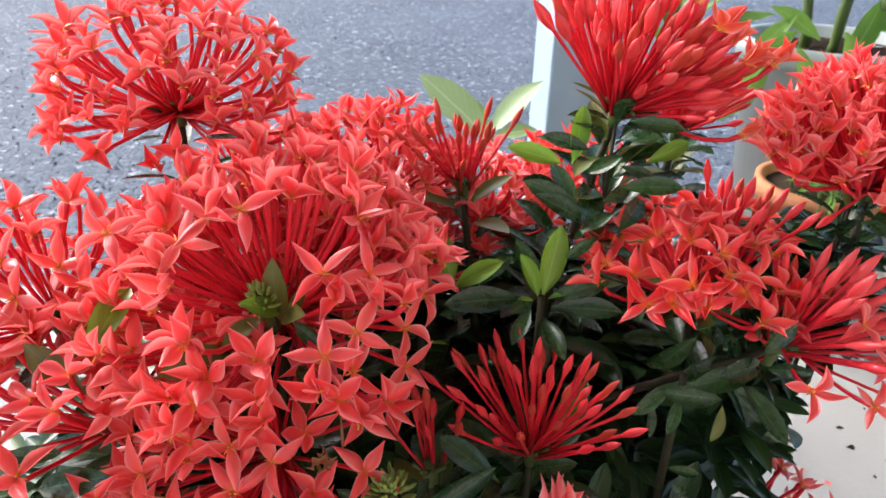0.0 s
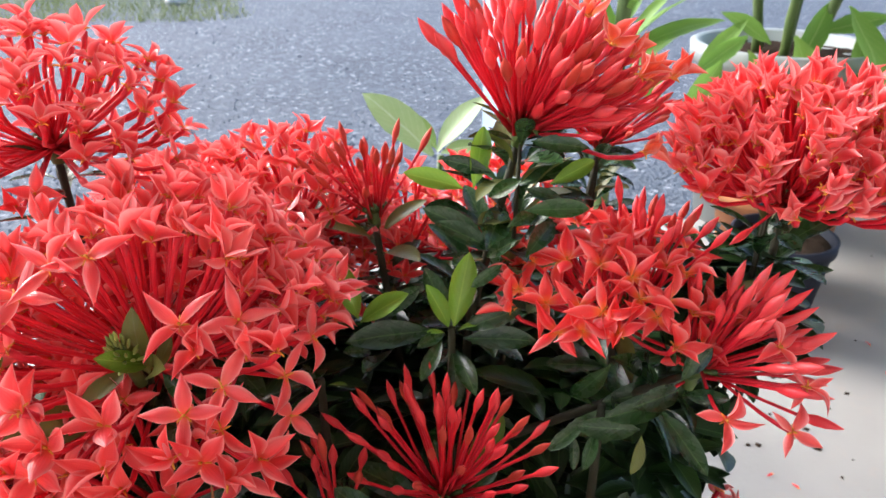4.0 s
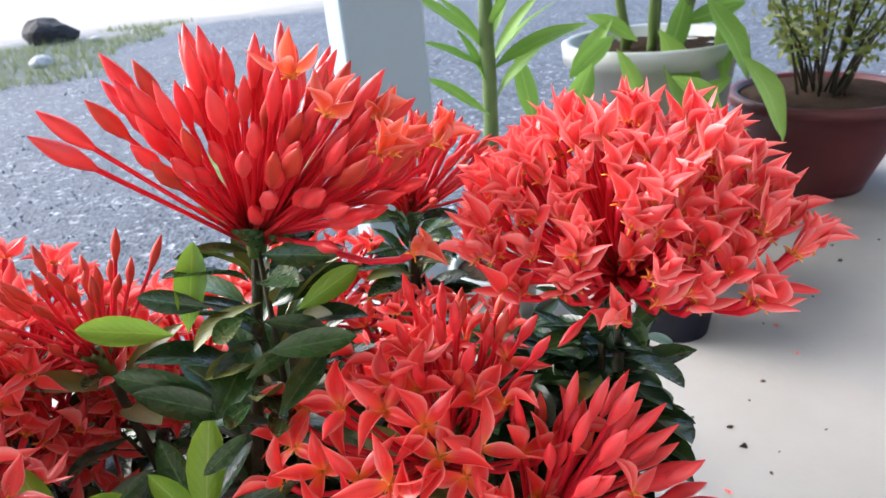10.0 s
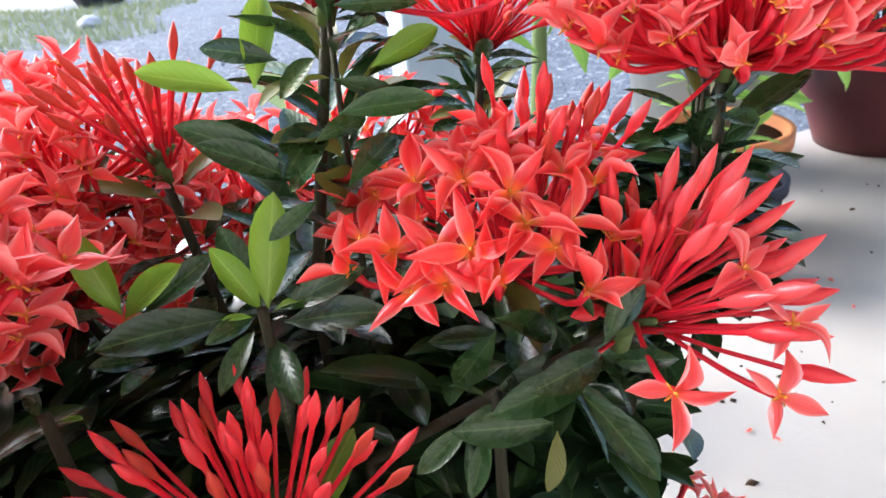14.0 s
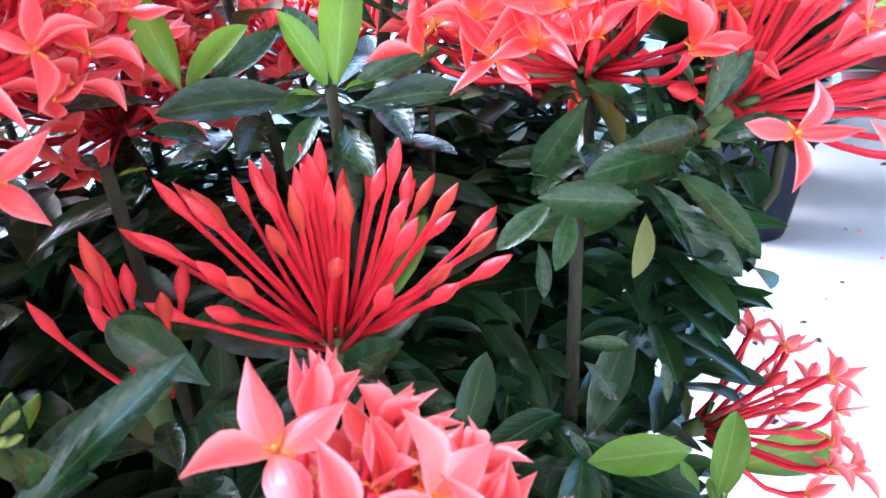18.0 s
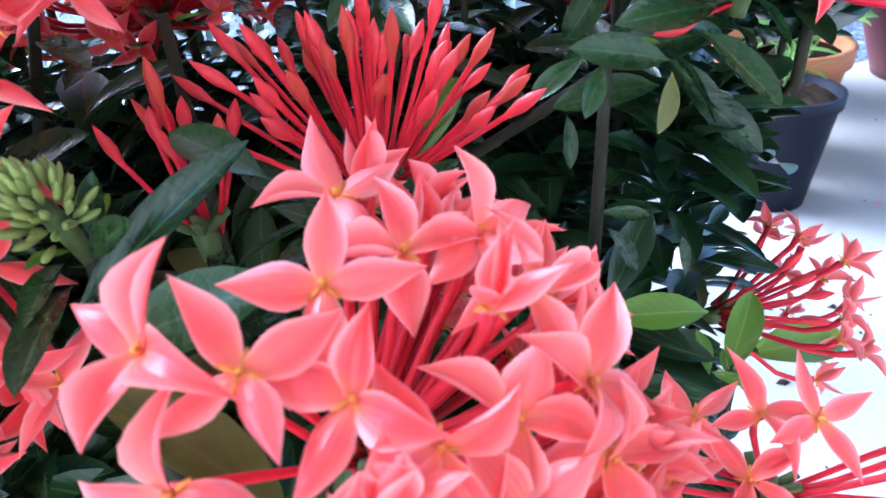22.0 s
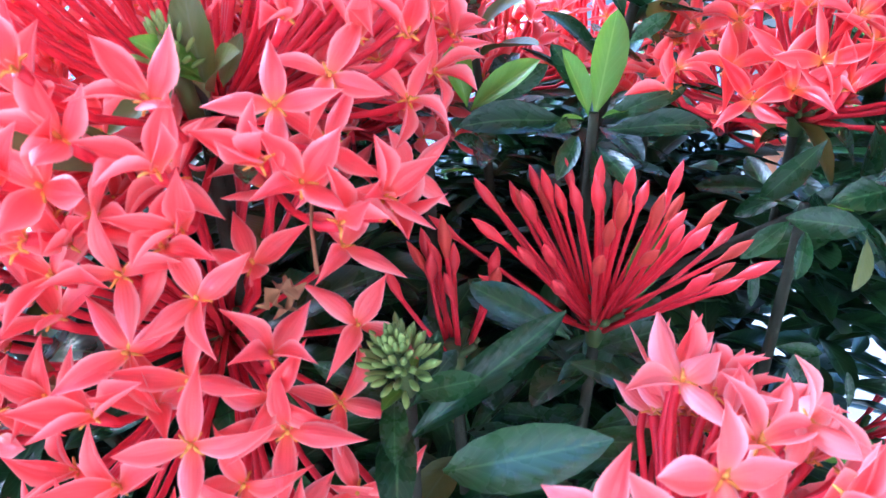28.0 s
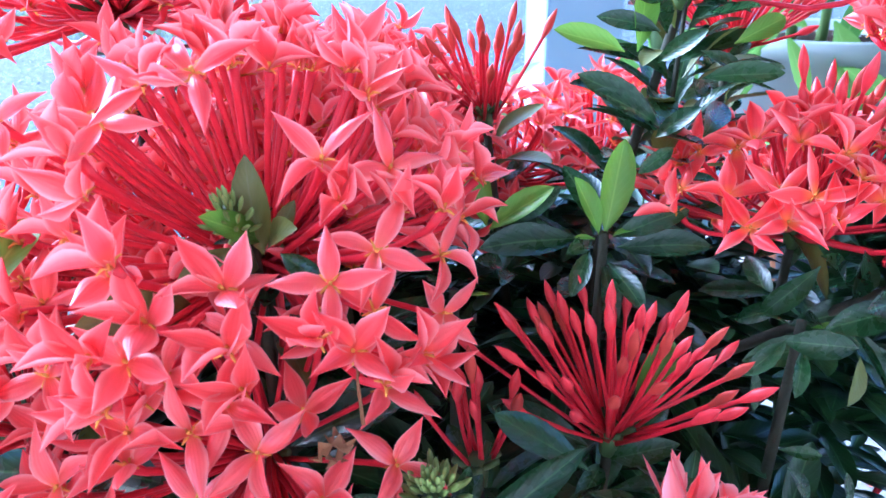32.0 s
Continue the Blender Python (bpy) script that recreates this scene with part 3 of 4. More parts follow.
LEAF_LIGHT_0 = [
    ((0.080, 0.276, 0.609), (0.071, 0.276, 0.630)), ((0.082, 0.276, 0.609), (0.089, 0.287, 0.639)),
    ((0.042, 0.280, 0.612), (0.035, 0.283, 0.638)), ((0.043, 0.279, 0.611), (0.063, 0.273, 0.628)),
    ((0.086, 0.285, 0.668), (0.063, 0.283, 0.676)), ((0.090, 0.285, 0.668), (0.095, 0.296, 0.690)),
    ((0.120, 0.283, 0.670), (0.139, 0.290, 0.677)), ((0.084, 0.234, 0.564), (0.101, 0.252, 0.582)),
    ((-0.018, 0.215, 0.638), (-0.027, 0.202, 0.650)), ((0.175, 0.221, 0.491), (0.191, 0.242, 0.507)),
    ((0.165, 0.220, 0.518), (0.135, 0.216, 0.524)), ((0.170, 0.222, 0.492), (0.167, 0.228, 0.505)),
    ((0.174, 0.217, 0.492), (0.181, 0.216, 0.495)), ((0.168, 0.218, 0.497), (0.177, 0.214, 0.495)),
    ((0.194, 0.246, 0.476), (0.239, 0.254, 0.472))]
LEAF_LIGHT_1 = [
    ((-0.084, 0.210, 0.611), (-0.082, 0.219, 0.633)),
    ((-0.078, 0.213, 0.618), (-0.072, 0.229, 0.634)), ((-0.088, 0.212, 0.613), (-0.092, 0.217, 0.627)),
    ((-0.076, 0.193, 0.634), (-0.070, 0.219, 0.645))]
LEAF_BROWN_0 = [
    ((0.153, 0.236, 0.583), (0.149, 0.227, 0.571)), ((-0.018, 0.214, 0.635), (-0.019, 0.209, 0.658)),
    ((-0.024, 0.214, 0.637), (-0.035, 0.201, 0.635)), ((-0.015, 0.215, 0.637), (-0.010, 0.213, 0.648)),
    ((-0.017, 0.215, 0.636), (-0.010, 0.199, 0.649)), ((-0.034, 0.210, 0.623), (-0.045, 0.184, 0.637)),
    ((0.171, 0.240, 0.502), (0.163, 0.238, 0.498)), ((-0.105, 0.208, 0.628), (-0.083, 0.194, 0.622))]
BROAD_LEAVES = [
    ((0.592, 1.461, 0.360), (0.580, 1.532, 0.500)), ((0.811, 1.557, 0.514), (0.706, 1.540, 0.444)),
    ((0.732, 1.494, 0.473), (0.650, 1.449, 0.354)), ((0.936, 1.590, 0.508), (0.990, 1.488, 0.316)),
    ((0.904, 1.461, 0.347), (1.037, 1.466, 0.403)), ((0.843, 1.473, 0.352), (0.817, 1.539, 0.479)),
    ((1.020, 1.553, 0.574), (1.096, 1.465, 0.420)), ((1.045, 1.437, 0.460), (1.128, 1.350, 0.311)),
    ((1.081, 1.578, 0.530), (1.055, 1.514, 0.392)), ((0.962, 1.603, 0.427), (1.040, 1.658, 0.565)),
    ((0.882, 1.590, 0.489), (0.792, 1.637, 0.556)), ((0.985, 1.399, 0.362), (0.909, 1.446, 0.435)),
    ((0.719, 1.589, 0.434), (0.826, 1.619, 0.529)), ((1.016, 1.633, 0.506), (1.167, 1.626, 0.541))]
CANE_LEAVES = [
    ((0.474, 1.386, 0.511), (0.364, 1.432, 0.570)), ((0.475, 1.402, 0.545), (0.418, 1.460, 0.644)),
    ((0.484, 1.383, 0.510), (0.660, 1.395, 0.592)), ((0.457, 1.330, 0.439), (0.357, 1.382, 0.511)),
    ((0.486, 1.379, 0.457), (0.609, 1.413, 0.565)), ((0.488, 1.407, 0.559), (0.532, 1.446, 0.653)),
    ((0.501, 1.442, 0.520), (0.604, 1.476, 0.623)), ((0.465, 1.378, 0.492), (0.439, 1.426, 0.583))]
VARIEGATED = [
    ((0.089, 0.778, 0.514), (0.018, 0.816, 0.573)), ((0.095, 0.799, 0.512), (0.150, 0.822, 0.568)), ((0.099, 0.779, 0.517), (0.143, 0.779, 0.526)), ((0.095, 0.820, 0.509), (0.063, 0.842, 0.545))]

# ---- ground, porch, post ----
EDGE = radians(15)
ground_bm = bmesh.new()
bmesh.ops.create_grid(ground_bm, x_segments=40, y_segments=40, size=300)
for v in ground_bm.verts:
    v.co.z = -0.10
solid("ground", ground_bm, GROUND, "grey gravel yard with pale sandy ground further off", "gravel", "structure")
porch = solid("floor", box(-3.2, 4.2, -3.0, 0.30, -0.12, 0.0, 0.008), FLOOR, "pale worn concrete porch floor", "floor", "structure")
porch.matrix_world = pose(0.27, 1.27, 0, 0, 0, math.degrees(EDGE))
post = solid("post", box(-0.052, 0.052, -0.043, 0.043, 0, 2.8, 0.004), PAINT, "pale blue-grey painted square porch post", "post", "structure")
post.matrix_world = pose(0.229, 1.002, 0, 0, 0, 9)
roof = solid("ceiling", box(-3.2, 4.2, -3.2, 0.35, 2.8, 2.9), WALL, "plain porch ceiling", "ceiling", "structure")
roof.matrix_world = porch.matrix_world.copy()
# Unseen wall, added to close the porch behind the camera and bounce light.
wall = solid("wall_south", box(-3.2, 4.2, -3.2, -3.0, -0.1, 2.8), WALL, "plain cream wall added out of view behind the camera", "wall", "structure")
wall.matrix_world = porch.matrix_world.copy()

# ---- the ixora ----
plant = thing("ixora_plant", "potted ixora bush with coral red flower heads and dark leaves", "plant", (0.07, 0.36, 0))
ORIGIN = Vector((0.07, 0.36, 0))
pot_bm = bmesh.new()
lathe(pot_bm, [(0.0, 0.0), (0.085, 0.0), (0.11, 0.18), (0.118, 0.18), (0.118, 0.205), (0.108, 0.205), (0.104, 0.19), (0.0, 0.188)], 32)
part("pot", pot_bm, POT_DARK, plant, "dark plastic pot under the leaves")


def leafy_branch(tip, axis, rnd, leaves=8, root=None, size=0.042, first=0.004, step=0.0095, young=0.0, thick=0.0020, steep=(0.1, 0.7)):
    """A branch from the pot to tip with pairs of leaves up its end. Returns the branch."""
    tip, axis = Vector(tip) - ORIGIN, Vector(axis).normalized()
    root = Vector(root) - ORIGIN if root is not None else Vector((rnd.uniform(-0.03, 0.03), rnd.uniform(-0.03, 0.03), 0.188))
    low = tip - axis * 0.10
    pts = [root, root.lerp(low, 0.5) + Vector((0, 0, 0.01)), low, tip - axis * 0.05, tip]
    bm = bmesh.new()
    tube(bm, pts, [thick * 2, thick * 1.5, thick * 1.15, thick, thick * 0.8], 7)
    br = part("branch", bm, BARK, plant)
    side = axis.orthogonal().normalized()
    spin = rnd.uniform(0, 6.28)
    d = first
    for i in range(leaves):
        for half in (0, 1):
            ang = spin + i * (math.pi / 2 + 0.25) + half * math.pi + rnd.uniform(-0.3, 0.3)
            out = Matrix.Rotation(ang, 3, axis) @ side
            at = tip - axis * d
            sz = 0.9 * size * rnd.uniform(0.75, 1.15) * (0.7 if i == 0 else 1.0)
            rise = rnd.uniform(*steep)
            kind = YOUNG if rnd.random() < young else (OLD if rnd.random() < 0.12 else LEAVES)
            put_leaf(br, at + out * 0.003, at + out + axis * rise, sz, rnd.choice(kind), axis + Vector((0, 0, 0.3)), rnd.uniform(-0.4, 0.4))
        d += 0.9 * step * rnd.uniform(0.8, 1.4)
    return br


def flower_head(base, axis, radius, spread, flowers=0, buds=0, petal=None, size=1.0, placed=(), seed=1, squash=1.0,
                bud_skins=None, fat=1.0, keep=None, label="", open_share=1.0, bud_zone=None, root=None, leaves=8, leaf_size=0.042, young=0.0, clear=0.0, hollow=None, hollow_cos=0.89, dense=1.0, opened=0.9, wide=1.0):
    """A head of flowers and buds on thin tubes from one base. placed: (place, place of one lobe's tip)."""
    rnd = random.Random(seed)
    base, axis = Vector(base), Vector(axis).normalized()
    petal = petal or PETAL
    if leaves:
        leafy_branch(base, axis if axis.z > 0.3 else axis + Vector((0, 0, 0.6)), rnd, leaves, root, leaf_size, young=young)
    bm = bmesh.new()
    tube(bm, [(0, 0, -0.006), (0, 0, 0.0), (0, 0, 0.006)], [0.0026, 0.0034, 0.0022], 8)
    for i in range(8):
        a = i * 2.4
        e = Vector((math.cos(a), math.sin(a), 0.9)) * 0.007
        tube(bm, [(0, 0, 0.001), e * 0.6, e], [0.0014, 0.0012, 0.0011], 5)
    hd = part("flower_head", bm, STALK, plant, label)
    frame_m = aim(base - ORIGIN, base - ORIGIN + axis)
    hd.matrix_local = frame_m
    inv = frame_m.inverted()
    kinds = {ln: [flower_mesh(seed * 31 + i + int(ln * 100), radius, petal, size, opened + rnd.uniform(-0.15, 0.1), ln) for i in range(3)] for ln in (0.0, 0.35, 0.75)}
    bud_kinds = [bud_mesh(seed * 17 + i, radius, s, fat) for i in range(4) for s in (bud_skins or (BUD, BUD, BUD_BROWN))]
    taken = []

    def stick(name, mesh, d, scale, turn):
        ob = part(name, mesh, None, hd)
        off = Vector((d.x, d.y, 0)) * 0.07 / max(d.length, 1e-6) * rnd.uniform(0.6, 1.2) * 0.06 * 1.0 + Vector((rnd.uniform(-1, 1), rnd.uniform(-1, 1), rnd.uniform(-0.3, 1))) * 0.0022
        ob.matrix_local = aim(off, Vector((0, 0, 0.002)) + d, turn) @ Matrix.Diagonal((1, 1, scale, 1))

    up_here = inv.to_3x3() @ Vector((0, 0, 1))

    def rise_turn(d):
        """The turn about d that sets the flower's bent side upwards."""
        u = aim((0, 0, 0), d, 0).to_3x3().inverted() @ up_here
        return math.atan2(u.y, u.x) - math.pi / 2

    open_side = inv.to_3x3() @ Vector((0.0, -0.75, 0.66))
    for n, (p, q) in enumerate(placed):
        d = inv @ (Vector(p) - ORIGIN)
        start = Vector((rnd.uniform(-1, 1), rnd.uniform(-1, 1), rnd.uniform(0, 1))) * 0.0022
        part("flower", facing_flower(seed * 37 + n, start, d, d.normalized() * 0.45 + open_side * 0.75, inv.to_3x3() @ (Vector(q) - Vector(p)), petal, size, wide), None, hd)
        taken.append(d.normalized())
    total = flowers + buds
    for i in range(total):
        z = 1 - (1 - math.cos(radians(spread))) * ((i + 0.5) / total) ** dense
        a = i * 2.39996 + rnd.uniform(-0.25, 0.25)
        z += rnd.uniform(-0.04, 0.04)
        z = max(-1, min(1, z))
        r = math.sqrt(max(0, 1 - z * z))
        d = Vector((r * math.cos(a), r * math.sin(a), z * squash))
        wd = frame_m.to_3x3() @ d.normalized()
        if keep and not keep(wd):
            continue
        if hollow and wd.dot(Vector(hollow).normalized()) > hollow_cos:
            continue
        if clear and any(d.normalized().dot(o) > math.cos(clear) for o in taken):
            continue
        is_bud = bud_zone(wd) if bud_zone else rnd.random() < buds / max(1, total)
        ln = d.length * rnd.uniform(0.88, 1.08)
        if is_bud:
            stick("bud", rnd.choice(bud_kinds), d * radius, ln * rnd.uniform(0.85, 1.05), rnd.uniform(0, 6.28))
        else:
            off_up = wd.angle(Vector((0, 0, 1)))
            ln_kind = 0.0 if off_up < 0.45 else 0.35 if off_up < 1.05 else 0.75
            stick("flower", rnd.choice(kinds[ln_kind]), d * radius, ln, rise_turn(d) + rnd.uniform(-0.5, 0.5))
    return hd


def side_of(v, least):
    v = Vector(v).normalized()
    return lambda d: d.dot(v) > least


# A: open head far over the gravel
flower_head((-0.078, 0.307, 0.680), (0, 0, 1), 0.0446, 104, 92, 2, PETAL, 0.92, seed=2, leaves=4, leaf_size=0.028)
# B: tall head, mostly buds, a few flowers opening
flower_head((0.111, 0.306, 0.684), (0.20, -0.08, 1), 0.0600, 55, 0, 104, PETAL_RED, 0.95, seed=3, dense=1.05, fat=1.32, leaves=14, bud_skins=(BUD_PINK, BUD_PINK, BUD_PINK, BUD, BUD_BROWN), leaf_size=0.036, root=(0.085, 0.36, 0.19))
flower_head((0.114, 0.307, 0.687), (0.66, -0.58, 0.52), 0.0525, 34, 9, 14, PETAL_ORANGE, 1.0, seed=33, leaves=0, opened=0.3, fat=1.25, bud_skins=(BUD_PINK, BUD_PINK, BUD))
rnd = random.Random(301)
leafy_branch((0.111, 0.304, 0.684), (0.02, 0, 1), rnd, 9, (0.085, 0.36, 0.19), 0.034, first=0.003, step=0.0085, thick=0.001)
leafy_branch((0.169, 0.393, 0.646), (0.05, 0, 1), rnd, 7, None, 0.034, first=0.002, step=0.008, thick=0.001)
leafy_branch((0.216, 0.295, 0.649), (0.0, 0, 1), rnd, 9, None, 0.032, first=0.002, step=0.009, thick=0.001)
for at, n, sz in (((0.111, 0.304, 0.687), 9, 0.030), ((0.170, 0.394, 0.648), 6, 0.028), ((0.217, 0.294, 0.655), 7, 0.027)):
    leafy_branch(at, (0.02, 0, 1), rnd, n, None if n < 9 else (0.085, 0.36, 0.19), sz, first=0.001, step=0.0075, thick=0.001, steep=(0.5, 1.6), young=0.0)
# C: smaller bud head behind
flower_head((0.170, 0.394, 0.649), (0.12, 0, 1), 0.0455, 64, 0, 80, PETAL_RED, 0.85, seed=4, leaves=8, leaf_size=0.036, opened=0.3, bud_skins=(BUD, BUD, BUD_PINK, BUD_BROWN))
# D: full open dome
flower_head((0.221, 0.291, 0.658), (0.03, 0.05, 1), 0.0445, 84, 190, 3, PETAL, 1.0, seed=5, leaves=9, leaf_size=0.032, opened=0.45)
# E: scarlet head turned to the path, buds at its back
flower_head((0.152, 0.283, 0.604), (-0.15, -0.25, 0.9), 0.0400, 80, 36, 0, PETAL_RED, 1.16, PLACED_E, seed=6, leaves=5, leaf_size=0.034, clear=0.20, keep=side_of((0, 0.1, 1), 0.05))
flower_head((0.161, 0.287, 0.609), (0.16, -0.02, 1), 0.0560, 34, 0, 20, PETAL_RED, 0.8, seed=61, leaves=0, fat=1.15)
# G: head leaning out over the floor
flower_head(BASE_G, (0.70, -0.24, 0.52), 0.0501, 46, 0, 38, PETAL, 0.92, PLACED_G, seed=7, leaves=5, leaf_size=0.032, fat=1.32, clear=0.2, bud_skins=(BUD_PINK, BUD_PINK, BUD))
flower_head((0.178, 0.256, 0.596), (0.16, 0.1, 1), 0.0437, 24, 0, 10, PETAL, 0.95, seed=71, leaves=0, fat=1.15)
# H: small bud head
flower_head((0.047, 0.336, 0.635), (-0.12, 0, 1), 0.0425, 46, 0, 24, seed=8, bud_skins=(BUD_BROWN,), leaves=6, leaf_size=0.034)
# I: great open dome round a young shoot
flower_head((-0.023, 0.233, 0.624), (0, 0, 1), 0.0546, 104, 165, 2, PETAL, 1.06, PLACED_I, seed=9, keep=lambda d: d.x < 0.80 or d.z > 0.1, leaves=3, leaf_size=0.032, clear=0.16, hollow=(0.05, -0.72, 0.69), hollow_cos=0.92, opened=0.55, wide=0.92)
# K: domes behind it
flower_head((0.005, 0.359, 0.620), (0, 0, 1), 0.0437, 90, 76, 4, PETAL, 1.0, seed=10, leaves=5, opened=0.8)
flower_head((-0.051, 0.371, 0.607), (0, 0, 1), 0.0437, 90, 70, 4, PETAL, 1.0, seed=11, leaves=5, opened=0.8)
flower_head((-0.010, 0.281, 0.619), (0.3, 0, 1), 0.0410, 85, 56, 2, PETAL, 1.0, seed=21, leaves=3)
flower_head((-0.003, 0.350, 0.582), (-0.2, -0.2, 1), 0.0419, 85, 56, 2, PETAL, 1.0, seed=24, leaves=3)
flower_head((0.023, 0.376, 0.582), (-0.1, -0.2, 1), 0.0400, 85, 46, 2, PETAL, 1.0, seed=25, leaves=3)
flower_head((-0.066, 0.304, 0.593), (-0.1, 0, 1), 0.0455, 88, 66, 2, PETAL, 1.0, seed=26, leaves=5)
# J: low head towards the path
flower_head((-0.025, 0.217, 0.572), (-0.05, -0.75, 0.6), 0.0519, 92, 84, 0, PETAL, 1.10, PLACED_J, seed=12, keep=lambda d: d.x < 0.60, leaves=3, clear=0.13, hollow=(0.055, -0.038, 0.014), hollow_cos=0.96, wide=0.92)
# L: scarlet bud head
flower_head((0.076, 0.231, 0.560), (0.03, -0.02, 1), 0.0505, 60, 0, 52, dense=1.1, seed=13, leaves=7, leaf_size=0.036, fat=1.08, keep=side_of((0, 0.3, 1), 0.36))
# M: few buds beside it
flower_head((0.034, 0.222, 0.557), (-0.06, 0.05, 1), 0.0400, 26, 0, 10, seed=14, leaves=5, leaf_size=0.034)
# N: near pink head
flower_head(BASE_N, (0.55, 0.05, 0.80), 0.0375, 88, 150, 0, PETAL_PINK, 1.0, PLACED_N, seed=15, leaves=4, clear=0.24, keep=lambda d: d.z < 0.95 and d.dot(Vector((0.965, 0.05, 0.26))) > 0.15, opened=0.42, wide=1.32)
# O: pink head beside it
flower_head(BASE_O, (0.1, -0.05, 1), 0.0355, 80, 52, 0, PETAL_PINK, 1.0, PLACED_O, seed=16, leaves=0, clear=0.25, keep=lambda d: d.z < 0.55 and d.y < 0.5)
# P: sparse head over the floor
flower_head((0.188, 0.256, 0.487), (0.80, -0.10, 0.22), 0.0400, 52, 15, 5, PETAL_PINK, 0.86, seed=17, leaves=5, leaf_size=0.03)
# behind the tall stem
flower_head((0.116, 0.416, 0.589), (0, 0, 1), 0.0437, 85, 56, 6, PETAL_RED, 0.95, seed=18, leaves=5)
flower_head((0.167, 0.365, 0.573), (0, 0, 1), 0.0410, 80, 40, 10, PETAL_RED, 0.95, seed=19, leaves=5)
flower_head((0.063, 0.386, 0.590), (0, 0, 1), 0.0410, 80, 40, 4, PETAL, 0.95, seed=22, leaves=5)
# S: head at the outer edge
flower_head(BASE_S, (-0.3, -0.2, 1), 0.0437, 88, 46, 3, PETAL, 1.08, PLACED_S, seed=20, leaves=4, clear=0.28, keep=side_of((-0.2, 0.1, 1), 0.25))
flower_head((-0.120, 0.251, 0.608), (-0.3, 0.0, 1), 0.0455, 90, 64, 3, PETAL, 1.02, seed=23, leaves=4)

# single buds that stick out of the heads
def loose_bud(base, tip, seed, fat=1.0, skin=BUD):
    base, tip = Vector(base) - ORIGIN, Vector(tip) - ORIGIN
    ob = part("bud", bud_mesh(seed, (tip - base).length, skin, fat), None, plant)
    ob.matrix_local = aim(base, tip, seed)


loose_bud((0.221, 0.291, 0.658), (0.276, 0.267, 0.649), 900, 1.1)
loose_bud((0.221, 0.291, 0.656), (0.194, 0.278, 0.644), 901, 1.1)
loose_bud((0.221, 0.291, 0.656), (0.208, 0.275, 0.665), 902, 1.1)
loose_bud((0.179, 0.257, 0.598), (0.161, 0.244, 0.607), 903, 1.4)
loose_bud((0.179, 0.257, 0.594), (0.149, 0.244, 0.590), 904, 1.4)
loose_bud((0.111, 0.306, 0.684), (0.113, 0.280, 0.703), 905, 1.4)

# single leaves that stand out
rnd = random.Random(31)
SHOOTS = ((0.081, 0.273, 0.611), (0.029, 0.250, 0.604), (0.022, 0.190, 0.578), (0.140, 0.248, 0.589), BASE_Q, (-0.022, 0.221, 0.638), (-0.085, 0.226, 0.602))
for p in SHOOTS:
    leafy_branch(p, (0, 0, 1), rnd, 1, None, 0.016, first=0.002, young=0.6)
for rows, kinds, label in ((LEAF_DARK_0, LEAVES, ""), (LEAF_DARK_1, LEAVES, ""), (LEAF_DARK_2, LEAVES, ""), (LEAF_DARK_3, LEAVES, ""), (LEAF_DARK_4, LEAVES, ""), (LEAF_NARROW, NARROW, "long narrow dark leaf"),
                           (LEAF_LIGHT_0, YOUNG, "young yellow-green leaf"), (LEAF_LIGHT_1, YOUNG, "young yellow-green leaf"), (LEAF_BROWN_0, OLD, "")):
    for b, t in rows:
        b, t = Vector(b), Vector(t)
        put_leaf(plant, b - ORIGIN, t - ORIGIN, (t - b).length, rnd.choice(kinds), Vector((0.05, -0.75, 0.65)), rnd.uniform(-0.25, 0.25), label)


# clusters of small green buds in the young shoots
def green_cluster(at, axis, n, size, seed):
    rnd = random.Random(seed)
    core = bmesh.new()
    tube(core, [(0, 0, -0.012), (0, 0, 0), (0, 0, size * 0.6)], [0.002, 0.0022, 0.0015], 7)
    hd = part("young_flower_head", core, STALK, plant, "tight cluster of unopened pale green buds")
    hd.matrix_local = aim(Vector(at) - ORIGIN, Vector(at) - ORIGIN + Vector(axis))
    kinds = []
    for i in range(3):
        bm = bmesh.new()
        r = size * 0.047
        tube(bm, [(0, 0, 0), (0, 0, size * 0.12), (0, 0, size * 0.22), (0, 0, size * 0.30), (0, 0, size * 0.36)], [r * 0.5, r, r * 1.1, r * 0.8, r * 0.15], 6)
        kinds.append(mesh_of("bud", bm, GREEN_BUD))
    for i in range(n):
        z = i / n
        a = i * 2.4
        r = size * (0.16 + 0.28 * math.sin(math.pi * min(1, z * 0.8 + 0.2)))
        d = Vector((math.cos(a) * (1.1 - z), math.sin(a) * (1.1 - z), 0.5 + z))
        ob = part("bud", rnd.choice(kinds), None, hd)
        bunch = 0.85 + 0.45 * math.sin(a * 3) * math.cos(z * 9)
        p = Vector((math.cos(a) * r * 0.8 * (1 - z * 0.55) * bunch, math.sin(a) * r * 0.8 * (1 - z * 0.55) * bunch, size * z * 0.72 + rnd.uniform(-0.05, 0.05) * size))
        ob.matrix_local = aim(p, p + d)


green_cluster((0.021, 0.186, 0.582), (-0.08, -0.45, 1), 64, 0.0160, 1)
green_cluster((-0.023, 0.212, 0.642), (-0.1, -0.3, 1), 36, 0.0118, 2)
green_cluster(BASE_Q, (0, -0.2, 1), 18, 0.0082, 3)

# leafy shoots without flowers: the inner mass of the bush
SHAPES = []
for me in LEAVES + OLD:
    co = np.empty(len(me.vertices) * 3)
    me.vertices.foreach_get("co", co)
    SHAPES.append((co.reshape(-1, 3), [tuple(p.vertices) for p in me.polygons], [tuple(d.uv) for d in me.uv_layers[0].data]))


